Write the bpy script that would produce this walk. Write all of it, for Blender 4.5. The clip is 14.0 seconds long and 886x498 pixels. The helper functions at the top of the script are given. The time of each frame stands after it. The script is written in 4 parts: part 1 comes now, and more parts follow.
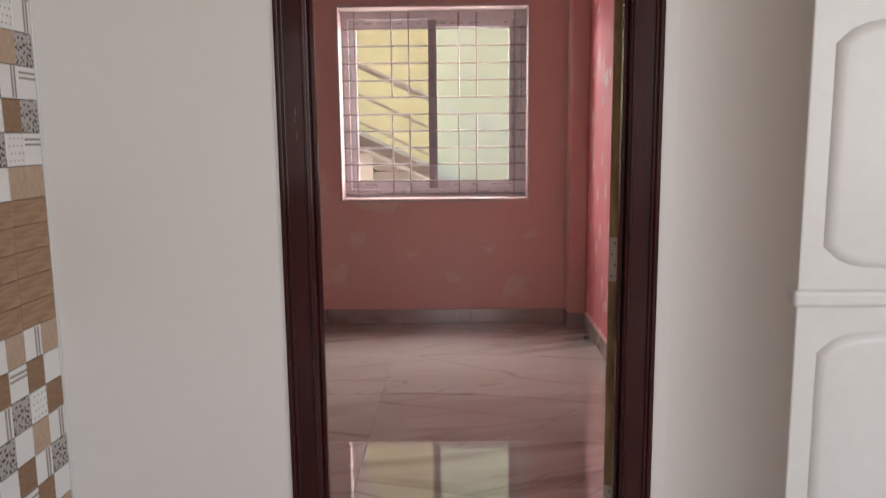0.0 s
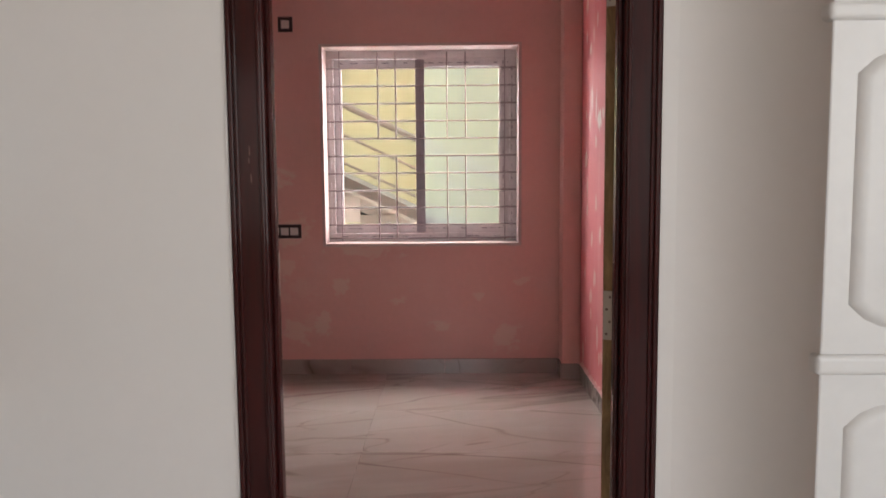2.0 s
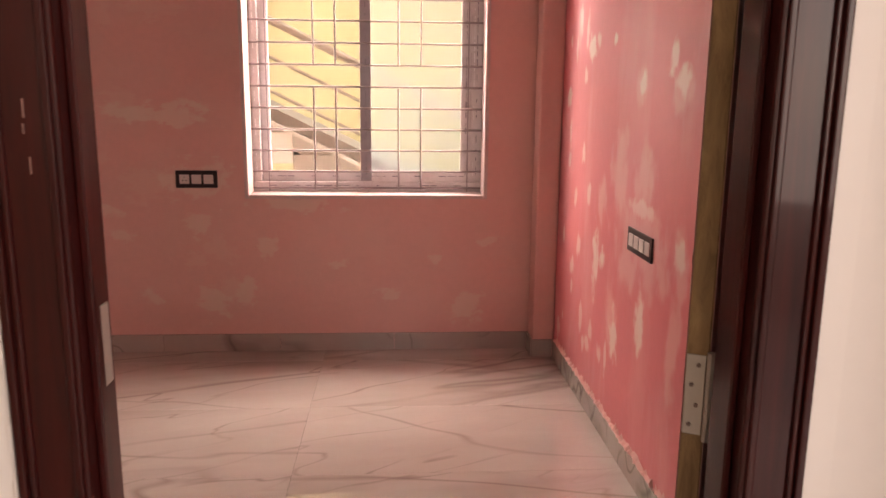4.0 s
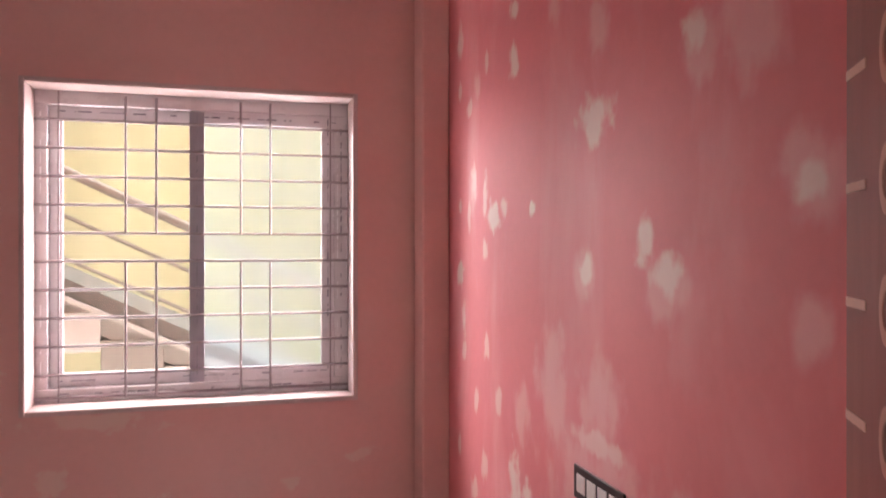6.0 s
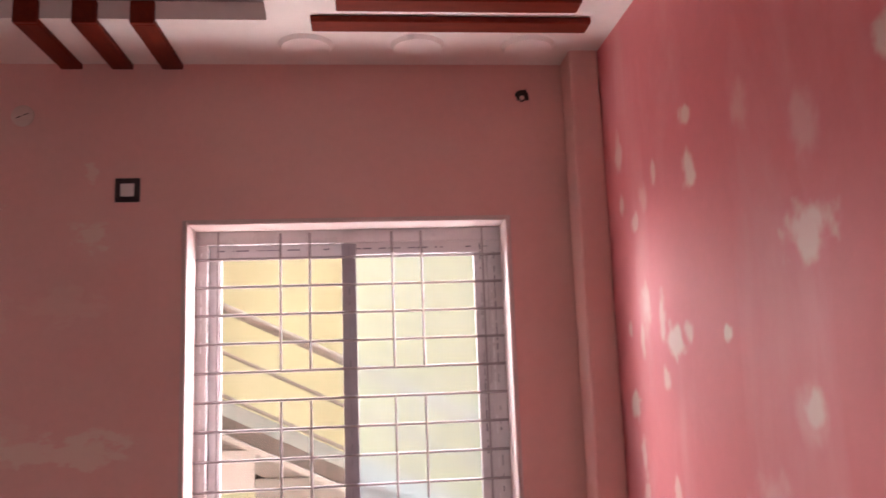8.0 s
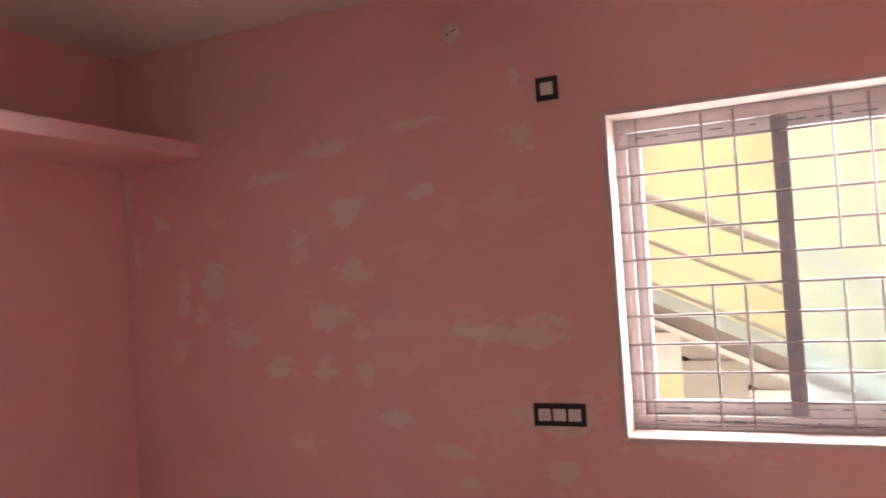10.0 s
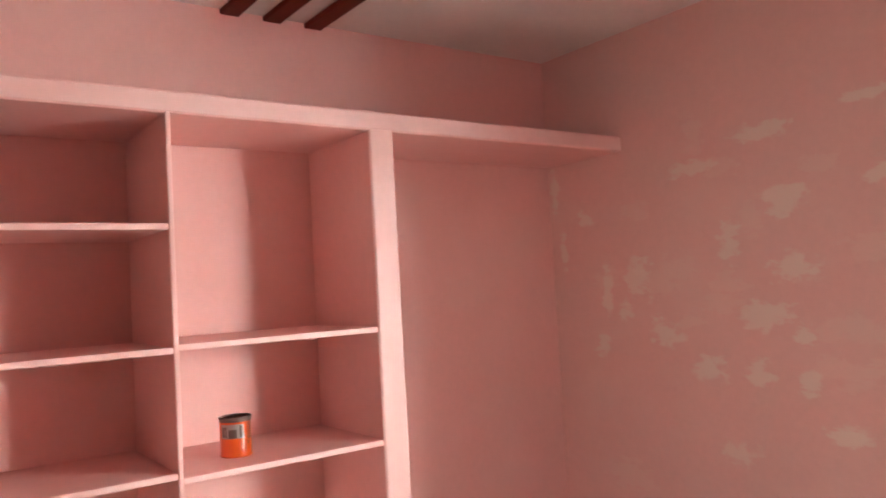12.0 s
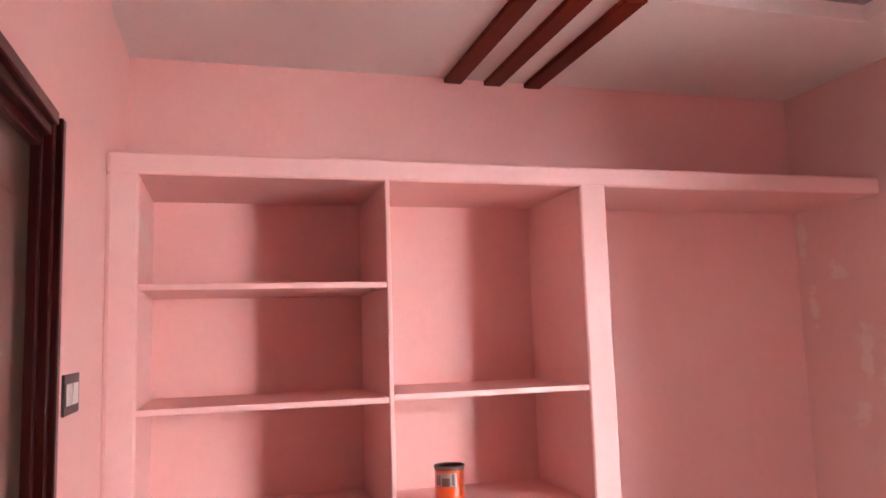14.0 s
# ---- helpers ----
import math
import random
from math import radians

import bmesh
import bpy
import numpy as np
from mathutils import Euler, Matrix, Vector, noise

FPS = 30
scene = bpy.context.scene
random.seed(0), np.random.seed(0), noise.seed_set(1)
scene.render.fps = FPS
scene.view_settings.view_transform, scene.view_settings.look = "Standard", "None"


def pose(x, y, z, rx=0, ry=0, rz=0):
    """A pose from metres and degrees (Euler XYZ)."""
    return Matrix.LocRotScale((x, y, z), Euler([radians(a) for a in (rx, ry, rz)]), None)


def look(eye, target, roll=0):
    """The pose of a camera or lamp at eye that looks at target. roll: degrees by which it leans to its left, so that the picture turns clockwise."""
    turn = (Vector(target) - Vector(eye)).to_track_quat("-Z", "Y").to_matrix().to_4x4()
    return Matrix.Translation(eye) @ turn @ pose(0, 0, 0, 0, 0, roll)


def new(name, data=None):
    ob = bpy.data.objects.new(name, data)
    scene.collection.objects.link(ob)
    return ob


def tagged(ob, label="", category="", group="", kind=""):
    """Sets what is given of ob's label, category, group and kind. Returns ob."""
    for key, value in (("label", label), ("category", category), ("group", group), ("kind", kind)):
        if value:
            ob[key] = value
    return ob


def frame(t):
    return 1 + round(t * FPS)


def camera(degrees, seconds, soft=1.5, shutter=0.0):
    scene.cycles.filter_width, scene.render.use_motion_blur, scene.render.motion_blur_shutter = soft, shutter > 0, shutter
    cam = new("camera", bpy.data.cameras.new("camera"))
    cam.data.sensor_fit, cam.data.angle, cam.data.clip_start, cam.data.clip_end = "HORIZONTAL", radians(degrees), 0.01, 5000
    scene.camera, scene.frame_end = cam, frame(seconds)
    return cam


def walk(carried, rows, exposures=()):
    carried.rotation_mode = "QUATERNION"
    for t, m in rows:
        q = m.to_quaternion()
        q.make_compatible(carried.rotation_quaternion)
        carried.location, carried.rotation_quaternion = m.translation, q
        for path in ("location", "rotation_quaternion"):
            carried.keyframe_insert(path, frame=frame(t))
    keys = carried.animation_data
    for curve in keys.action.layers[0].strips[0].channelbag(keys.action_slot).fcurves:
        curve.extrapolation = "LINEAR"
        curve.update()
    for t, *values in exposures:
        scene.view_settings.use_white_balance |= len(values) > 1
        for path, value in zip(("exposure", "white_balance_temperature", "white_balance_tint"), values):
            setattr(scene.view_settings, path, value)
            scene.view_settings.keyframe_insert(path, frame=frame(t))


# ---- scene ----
cam = camera(60.8, 14.0, shutter=0.3)
PATH = [
    (0, (-0.164, 0.364, 1.224), (-0.202, 2.341, 0.927), -0.6),
    (0.5, (-0.16, 0.359, 1.259), (-0.184, 2.355, 1.13), -0.6),
    (1, (-0.151, 0.372, 1.269), (-0.175, 2.372, 1.224), -0.5),
    (1.5, (-0.158, 0.431, 1.258), (-0.192, 2.429, 1.182), -0.5),
    (2, (-0.117, 0.578, 1.222), (-0.143, 2.569, 1.035), -0.5),
    (2.2, (-0.098, 0.655, 1.209), (-0.112, 2.641, 0.973), -0.3),
    (4.3, (-0.174, 1.543, 1.301), (0.007, 3.497, 0.917), 0.6),
    (4.5, (-0.176, 1.652, 1.299), (0.049, 3.604, 0.928), 0.6),
    (5, (-0.201, 1.883, 1.321), (0.143, 3.83, 1.025), 0.7),
    (5.5, (-0.2, 2.048, 1.351), (0.243, 3.991, 1.188), 0.4),
    (6, (-0.18, 2.208, 1.416), (0.357, 4.134, 1.413), -0.0),
    (6.5, (-0.215, 2.322, 1.465), (0.386, 4.222, 1.64), -0.7),
    (7, (-0.178, 2.387, 1.472), (0.34, 4.291, 1.799), -1.3),
    (7.2, (-0.183, 2.409, 1.471), (0.29, 4.318, 1.833), -1.6),
    (9.3, (-0.336, 2.418, 1.502), (-0.801, 4.36, 1.622), -3.2),
    (9.5, (-0.346, 2.425, 1.482), (-0.91, 4.341, 1.586), -3.4),
    (10, (-0.368, 2.408, 1.504), (-1.166, 4.241, 1.546), -3.8),
    (10.5, (-0.377, 2.412, 1.485), (-1.411, 4.124, 1.511), -3.8),
    (11, (-0.365, 2.426, 1.471), (-1.627, 3.978, 1.495), -3.8),
    (11.5, (-0.43, 2.411, 1.482), (-1.871, 3.797, 1.517), -3.5),
    (12, (-0.465, 2.46, 1.507), (-2.085, 3.63, 1.601), -3.2),
    (12.5, (-0.388, 2.582, 1.534), (-2.155, 3.502, 1.703), -2.8),
    (13, (-0.36, 2.614, 1.552), (-2.195, 3.379, 1.778), -2.5),
    (13.5, (-0.353, 2.611, 1.563), (-2.231, 3.254, 1.807), -2.2),
    (14, (-0.354, 2.614, 1.554), (-2.262, 3.169, 1.784), -1.8),
]
EXPOSURES = [
    (0.0, 2.03, 6500, 14), (2.2, 2.06, 6500, 12), (4.3, 2.52, 8400, 30), (4.6, 2.50, 8000, 28), (5.0, 2.52, 6800, 17), (7.2, 2.42, 6500, 28),
    (9.3, 2.52, 6700, 12), (11.0, 3.02, 6600, 9), (12.0, 3.46, 6450, 1), (13.0, 3.54, 6450, -3), (13.5, 3.54, 6550, 6), (14.0, 3.56, 6450, 20),
]
walk(cam, [(t, look(eye, target, roll)) for t, eye, target, roll in PATH], EXPOSURES)

# ---- world, sun, lamps ----
world = bpy.data.worlds.new("world")
scene.world = world
world.use_nodes = True
wn = world.node_tree.nodes
sky = wn.new("ShaderNodeTexSky")
sky.sky_type = "NISHITA"
sky.sun_disc = False
sky.sun_elevation = radians(62)
sky.sun_rotation = radians(200)
world.node_tree.links.new(sky.outputs[0], wn["Background"].inputs[0])
wn["Background"].inputs[1].default_value = 0.05

sun_data = bpy.data.lights.new("sun", "SUN")
sun_data.energy, sun_data.angle, sun_data.color = 0.5, radians(14), (1.0, 0.96, 0.90)
sun = new("sun", sun_data)
sun.matrix_world = look((-1.5, -4.0, 12.0), (0.0, 0.0, 0.0))


def area_lamp(name, size_x, size_y, watts, colour, eye, target):
    data = bpy.data.lights.new(name, "AREA")
    data.shape, data.size, data.size_y, data.energy, data.color = "RECTANGLE", size_x, size_y, watts, colour
    ob = new(name, data)
    ob.matrix_world = look(eye, target)
    return ob


# lamps out of view: daylight from the sky above the bedroom window, the east end of the gap between the houses and the
# hall's east opening; the others are added fill
area_lamp("window_daylight", 2.4, 1.0, 54.0, (1.0, 0.97, 0.93), (-0.31, 6.35, 2.95), (-0.5, 4.2, 1.0))
area_lamp("gap_daylight", 1.2, 1.4, 56.0, (1.0, 0.97, 0.94), (1.10, 6.40, 1.75), (-2.9, 3.55, 1.35))
# fill lamp added outside to brighten the east wall
area_lamp("east_wall_fill", 0.8, 1.8, 44.0, (1.0, 0.97, 0.94), (-2.15, 7.50, 1.75), (0.6, 3.4, 1.45))
# upward lamp added below the sill, lifts the ceiling and upper walls
area_lamp("ceiling_fill", 2.2, 0.6, 23.0, (1.0, 0.96, 0.90), (-0.31, 5.90, 0.20), (-0.8, 4.2, 2.6))
area_lamp("hall_daylight", 3.0, 1.7, 14.0, (1.0, 0.99, 0.96), (2.62, -1.10, 1.55), (-1.6, 3.0, 1.3))
# unseen fill lamp, added for the bedroom's north wall and floor
area_lamp("hall_south_fill", 2.2, 1.7, 8.5, (1.0, 0.99, 0.96), (0.00, -4.90, 1.55), (-0.1, 3.0, 1.25))


# ---- materials ----
def material(name, rough=0.6, metal=0.0):
    m = bpy.data.materials.new(name)
    m.use_nodes = True
    b = m.node_tree.nodes["Principled BSDF"]
    b.inputs["Roughness"].default_value, b.inputs["Metallic"].default_value = rough, metal
    return m, m.node_tree.nodes, m.node_tree.links, b


def coords(n, l, stretch=(1, 1, 1), turn=(0, 0, 0), offset=None):
    tc, mp = n.new("ShaderNodeTexCoord"), n.new("ShaderNodeMapping")
    mp.inputs["Scale"].default_value = stretch
    mp.inputs["Rotation"].default_value = [radians(a) for a in turn]
    l.new(tc.outputs["Object"], mp.inputs["Vector"])
    if offset:
        l.new(offset, mp.inputs["Location"])
    return mp.outputs[0]


def noise_tex(n, l, vec, scale, detail=4.0, rough=0.55, distort=0.0):
    t = n.new("ShaderNodeTexNoise")
    t.inputs["Scale"].default_value, t.inputs["Detail"].default_value = scale, detail
    t.inputs["Roughness"].default_value, t.inputs["Distortion"].default_value = rough, distort
    l.new(vec, t.inputs["Vector"])
    return t.outputs[0]


def ramp(n, l, fac, lo, hi, a=(0, 0, 0, 1), b=(1, 1, 1, 1)):
    r = n.new("ShaderNodeValToRGB")
    r.color_ramp.elements[0].position, r.color_ramp.elements[1].position = lo, hi
    r.color_ramp.elements[0].color, r.color_ramp.elements[1].color = a, b
    l.new(fac, r.inputs[0])
    return r.outputs[0]


def mix(n, l, fac, a, b, kind="MIX"):
    x = n.new("ShaderNodeMix")
    x.data_type, x.blend_type = "RGBA", kind
    for sock, v in ((x.inputs[0], fac), (x.inputs[6], a), (x.inputs[7], b)):
        if hasattr(v, "is_linked"):
            l.new(v, sock)
        else:
            sock.default_value = v
    return x.outputs[2]


def bump(n, l, b, height, strength, distance=0.01):
    x = n.new("ShaderNodeBump")
    x.inputs["Strength"].default_value, x.inputs["Distance"].default_value = strength, distance
    l.new(height, x.inputs["Height"])
    l.new(x.outputs[0], b.inputs["Normal"])


def c4(c, k=1.0):
    return (c[0] * k, c[1] * k, c[2] * k, 1)


def paint(name, col, pale=None, rough=0.55, big=1.3, stretch=(1, 1, 1), amount=(0.48, 0.75), grain=0.02, relief=0.05):
    """Painted plaster: worn blotches of a paler coat, faint grain and trowel relief."""
    m, n, l, b = material(name, rough)
    v = coords(n, l, stretch)
    v0 = coords(n, l)
    c = mix(n, l, ramp(n, l, noise_tex(n, l, v0, 30, 5), 0.3, 0.7), c4(col, 1 - grain), c4(col, 1 + grain))
    if pale:
        c = mix(n, l, ramp(n, l, noise_tex(n, l, v, big, 5, 0.6, 0.4), *amount), c, c4(pale))
    l.new(c, b.inputs["Base Color"])
    bump(n, l, b, noise_tex(n, l, v0, 14, 6, 0.6), relief, 0.004)
    return m


# putty smears, each (along the wall, height, width, height of the smear)
EAST_BRIGHT = [(3.46, 2.02, .05, .05), (3.56, 2.00, .06, .08), (3.45, 1.82, .06, .07), (4.38, 2.15, .06, .05), (4.38, 1.99, .06, .10), (3.85, 1.72, .15, .10), (4.57, 1.52, .12, .09),
               (4.23, 1.53, .04, .04), (3.62, 1.42, .07, .09), (3.53, 1.36, .09, .08), (3.89, 1.37, .06, .07), (4.94, 1.31, .09, .09), (3.14, 1.51, .07, .06), (3.47, .86, .06, .09),
               (3.79, .57, .08, .18), (4.07, .44, .09, .16), (4.38, .66, .07, .24), (4.27, .69, .06, .08)]
EAST_MID = [(4.78, 1.64, .06, .11), (4.83, 1.92, .06, .05), (4.95, 2.19, .06, .12), (4.76, .56, .08, .08), (4.66, .67, .06, .09), (4.26, .30, .06, .06), (4.45, .28, .06, .06),
            (4.57, .37, .06, .10), (4.52, .91, .06, .10), (4.40, .35, .06, .08), (3.84, .95, .24, .05)]
EAST_SOFT = [(3.28, 1.78, .12, .14), (3.83, 1.94, .07, .13), (4.08, 2.06, .06, .09), (4.74, 1.99, .05, .08), (3.91, 1.35, .08, .10), (3.15, 1.30, .06, .08), (4.10, 1.04, .15, .23),
             (3.83, 1.05, .15, .16), (4.79, 1.63, .07, .13), (3.46, .84, .09, .16), (3.48, .57, .08, .26), (4.32, .93, .09, .12), (4.13, .51, .10, .18), (3.94, .73, .17, .13), (3.81, .83, .42, .20),
             (3.42, 1.80, .09, .11), (3.52, 2.03, .10, .10), (3.14, 1.53, .11, .11), (3.54, 1.33, .12, .10)]
NORTH_HIGH = [(-2.13, 2.05, .24, .08), (-2.05, 1.76, .16, .13), (-2.03, 1.51, .18, .10), (-2.16, 1.32, .24, .12), (-2.0, 1.24, .10, .10), (-2.65, 1.25, .18, .13), (-3.01, 1.18, .12, .12),
              (-2.43, 1.09, .17, .12), (-1.99, 1.05, .12, .09), (-1.86, .88, .17, .07), (-2.21, 1.08, .14, .10), (-3.09, 1.79, .10, .09), (-1.67, 1.82, .12, .08), (-1.45, 1.23, .30, .10),
              (-1.22, 1.22, .26, .14), (-1.25, 2.22, .05, .08), (-1.25, 1.98, .14, .12), (-2.78, 1.49, .14, .20), (-2.45, 1.95, .3, .06), (-2.3, 1.62, .1, .2), (-1.7, 2.1, .2, .05), (-3.29, 1.95, .06, .20), (-3.25, 1.66, .05, .20), (-2.97, 1.42, .08, .26), (-2.87, 1.33, .10, .10)]
NORTH_LOW = [(-0.81, .56, .10, .12), (-1.16, .67, .11, .11), (-1.53, .61, .16, .08), (-1.6, .74, .16, .07), (-0.93, .30, .11, .17), (-1.10, .27, .16, .15), (-1.40, .29, .11, .09), (0.21, .22, .17, .16),
             (0.04, .49, .08, .09), (-0.46, .47, .11, .06), (-1.85, .87, .15, .08), (-1.16, .90, .32, .22), (-0.67, .78, .43, .09), (0.32, .59, .11, .06), (-2.3, .75, .2, .1), (-0.2, .3, .12, .08)]
_r = random.Random(15)
EAST_SMALL = EAST_MID + [(_r.uniform(4.15, 5.02), _r.uniform(0.18, 1.15), _r.uniform(0.03, 0.05), _r.uniform(0.05, 0.12)) for _ in range(12)]
EAST_SMALL += [(_r.uniform(4.3, 5.02), _r.uniform(1.25, 2.2), _r.uniform(0.03, 0.05), _r.uniform(0.05, 0.12)) for _ in range(7)]
NORTH_FAINT = [(_r.uniform(-3.0, -0.95), _r.uniform(0.25, 2.1), _r.uniform(0.10, 0.30), _r.uniform(0.06, 0.18)) for _ in range(26)]
SHELF_SPOTS = [(2.33, 1.87, .07, .36), (2.68, 2.108, .15, .04), (3.49, 2.12, .13, .04)]


def smear_mask(n, l, spots, axis, soft, grain):
    """How near a place is to the nearest smear: an uneven, feathered mask."""
    ragged = 4.0 if axis == "x" else 2.6
    warp = noise_tex(n, l, coords(n, l, grain), 1.0, 5 if axis == "x" else 2.5, 0.7 if axis == "x" else 0.5)
    fine = noise_tex(n, l, coords(n, l), 22, 4, 0.6)
    here = coords(n, l)
    best = None
    for u, z, w, h in spots:
        k = Vector((0, 2 / w, 2 / h)) if axis == "y" else Vector((2 / w, 0, 2 / h))
        c = Vector((0, u, z)) if axis == "y" else Vector((u, 0, z))
        ma, ln = n.new("ShaderNodeVectorMath"), n.new("ShaderNodeVectorMath")
        ma.operation, ln.operation = "MULTIPLY_ADD", "LENGTH"
        ma.inputs[1].default_value, ma.inputs[2].default_value = k, -Vector((k.x * c.x, k.y * c.y, k.z * c.z))
        l.new(here, ma.inputs[0])
        l.new(ma.outputs[0], ln.inputs[0])
        d = ln.outputs["Value"]
        if best:
            mn = n.new("ShaderNodeMath")
            mn.operation = "MINIMUM"
            l.new(best, mn.inputs[0])
            l.new(d, mn.inputs[1])
            d = mn.outputs[0]
        best = d
    for tex, k in ((warp, ragged), (fine, 0.7)):
        a = n.new("ShaderNodeMath")
        a.operation = "MULTIPLY_ADD"
        a.inputs[1].default_value = k
        l.new(tex, a.inputs[0])
        l.new(best, a.inputs[2])
        best = a.outputs[0]
    sh = n.new("ShaderNodeMapRange")
    sh.interpolation_type = "SMOOTHSTEP"
    sh.inputs["From Min"].default_value, sh.inputs["From Max"].default_value = 0.5 * ragged + 0.9, 0.5 * ragged + 0.9 + soft
    sh.inputs["To Min"].default_value, sh.inputs["To Max"].default_value = 1.0, 0.0
    l.new(best, sh.inputs[0])
    return sh.outputs[0]


def paint_with_putty(name, col, pale, putties, **kw):
    m = paint(name, col, pale, **kw)
    n, l = m.node_tree.nodes, m.node_tree.links
    b = n["Principled BSDF"]
    b.inputs["Specular IOR Level"].default_value = 0.3
    sock = b.inputs["Base Color"]
    c = sock.links[0].from_socket
    for spots, axis, colour, strength, soft, grain in putties:
        k = n.new("ShaderNodeMath")
        k.operation = "MULTIPLY"
        k.inputs[1].default_value = strength
        l.new(smear_mask(n, l, spots, axis, soft, grain), k.inputs[0])
        c = mix(n, l, k.outputs[0], c, c4(colour))
    l.new(c, sock)
    return m


PINK = paint("pink_wall_paint", (0.80, 0.45, 0.412), (0.825, 0.495, 0.455), 0.55, 1.6)
PEACH = paint_with_putty("peach_wall_paint", (0.75, 0.455, 0.41), (0.77, 0.485, 0.435), [(NORTH_FAINT, "x", (0.77, 0.53, 0.46), 0.6, 0.5, (9, 9, 20)), (NORTH_HIGH, "x", (0.77, 0.62, 0.53), 0.82, 0.55, (9, 9, 17)), (NORTH_LOW, "x", (0.77, 0.61, 0.52), 0.72, 0.55, (10, 10, 16))], rough=0.6, big=2.2, stretch=(1, 1, 1.6), amount=(0.5, 0.72))
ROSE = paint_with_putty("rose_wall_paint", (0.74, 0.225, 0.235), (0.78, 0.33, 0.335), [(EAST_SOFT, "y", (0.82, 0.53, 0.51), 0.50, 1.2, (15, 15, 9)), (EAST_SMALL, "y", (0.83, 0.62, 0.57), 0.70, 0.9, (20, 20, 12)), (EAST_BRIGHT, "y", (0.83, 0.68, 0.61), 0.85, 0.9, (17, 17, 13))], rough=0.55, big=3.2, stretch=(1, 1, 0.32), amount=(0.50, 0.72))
SHELF_PINK = paint_with_putty("pale_pink_paint", (0.825, 0.475, 0.44), (0.84, 0.515, 0.48), [(SHELF_SPOTS, "y", (0.78, 0.60, 0.53), 0.7, 0.4, (9, 9, 9))], rough=0.5, big=2.0)
TRIM_PINK = paint("pale_edge_paint", (0.82, 0.50, 0.47), (0.84, 0.57, 0.53), 0.5, 1.2)
TRIM = paint("pale_trim_paint", (0.64, 0.50, 0.475), None, 0.4)
HALL_WHITE = paint("hall_white_paint", (0.74, 0.71, 0.68), (0.72, 0.70, 0.67), 0.5, 0.9, relief=0.02, grain=0.01)
POP_WHITE = paint("white_moulded_plaster", (0.68, 0.67, 0.65), None, 0.35, relief=0.03, grain=0.02)
CEIL = paint("white_ceiling_paint", (0.80, 0.70, 0.66), (0.76, 0.66, 0.62), 0.6, 1.2, relief=0.05)
# tray soffit: an even grey, darker than the ceiling around it
RECESS = paint("recess_grey", (0.40, 0.36, 0.35), None, 0.6, relief=0.04)


def wood(name, dark, light, rough, scale=6.0, stretch=(8, 8, 0.6), coat=0.0, spec=0.5):
    m, n, l, b = material(name, rough)
    b.inputs["Specular IOR Level"].default_value = spec
    v = coords(n, l, stretch)
    f = noise_tex(n, l, v, scale, 6, 0.65, 0.8)
    c = mix(n, l, ramp(n, l, f, 0.3, 0.7), c4(dark), c4(light))
    l.new(c, b.inputs["Base Color"])
    b.inputs["Coat Weight"].default_value = coat
    b.inputs["Coat Roughness"].default_value = 0.06
    bump(n, l, b, f, 0.06, 0.003)
    return m


DOOR_WOOD = wood("maroon_varnished_wood", (0.020, 0.003, 0.003), (0.048, 0.006, 0.005), 0.28, coat=0.3, spec=0.15)
SLAT_WOOD = wood("red_brown_slat_wood", (0.11, 0.013, 0.006), (0.17, 0.022, 0.009), 0.5, 5, (1.2, 8, 8), 0.0, 0.15)
SLAT_WOOD_Y = wood("red_brown_slat_wood_y", (0.11, 0.013, 0.006), (0.17, 0.022, 0.009), 0.5, 5, (8, 1.2, 8), 0.0, 0.15)
RAW_WOOD = wood("raw_plywood_edge", (0.18, 0.11, 0.05), (0.42, 0.29, 0.14), 0.7, 4, (9, 9, 2.2))
LAMINATE = wood("brown_laminate", (0.22, 0.10, 0.08), (0.30, 0.145, 0.115), 0.3, 4, coat=0.3)
PANEL_DOOR = wood("dark_bath_door", (0.055, 0.034, 0.024), (0.085, 0.055, 0.04), 0.3, 4, coat=0.5)
TILE_WOOD = wood("wood_print_tile", (0.20, 0.105, 0.05), (0.42, 0.26, 0.145), 0.22, 5, (4, 1.6, 16))
TILE_BROWN = wood("brown_print_tile", (0.17, 0.085, 0.04), (0.30, 0.165, 0.085), 0.22, 7, (6, 6, 20))
TILE_BEIGE = wood("beige_print_tile", (0.38, 0.25, 0.165), (0.50, 0.36, 0.26), 0.22, 7, (6, 14, 6))


def plain(name, col, rough=0.4, metal=0.0, grain=0.05, scale=60):
    m, n, l, b = material(name, rough, metal)
    v = coords(n, l)
    f = noise_tex(n, l, v, scale, 4)
    l.new(mix(n, l, f, c4(col, 1 - grain), c4(col, 1 + grain)), b.inputs["Base Color"])
    r = n.new("ShaderNodeMapRange")
    r.inputs["To Min"].default_value, r.inputs["To Max"].default_value = rough * 0.8, min(1, rough * 1.2)
    l.new(f, r.inputs[0])
    l.new(r.outputs[0], b.inputs["Roughness"])
    return m


TILE_WHITE = plain("white_print_tile", (0.74, 0.72, 0.70), 0.15)
TILE_GREY_LINE = plain("grey_tile_line", (0.30, 0.25, 0.23), 0.2)
GROUT = plain("dark_grout", (0.16, 0.13, 0.12), 0.8)
FLOOR_GROUT = plain("pale_floor_grout", (0.52, 0.46, 0.43), 0.7)
GRILL = plain("painted_grill_steel", (0.32, 0.275, 0.285), 0.45, 0.0, 0.12)
UPVC = plain("window_profile_in_film", (0.68, 0.64, 0.65), 0.28, 0.0, 0.14, 9)
UPVC_DARK = plain("window_interlock_profile", (0.33, 0.30, 0.335), 0.3, 0.0, 0.25, 14)
PRINT = plain("film_print", (0.24, 0.22, 0.25), 0.5)
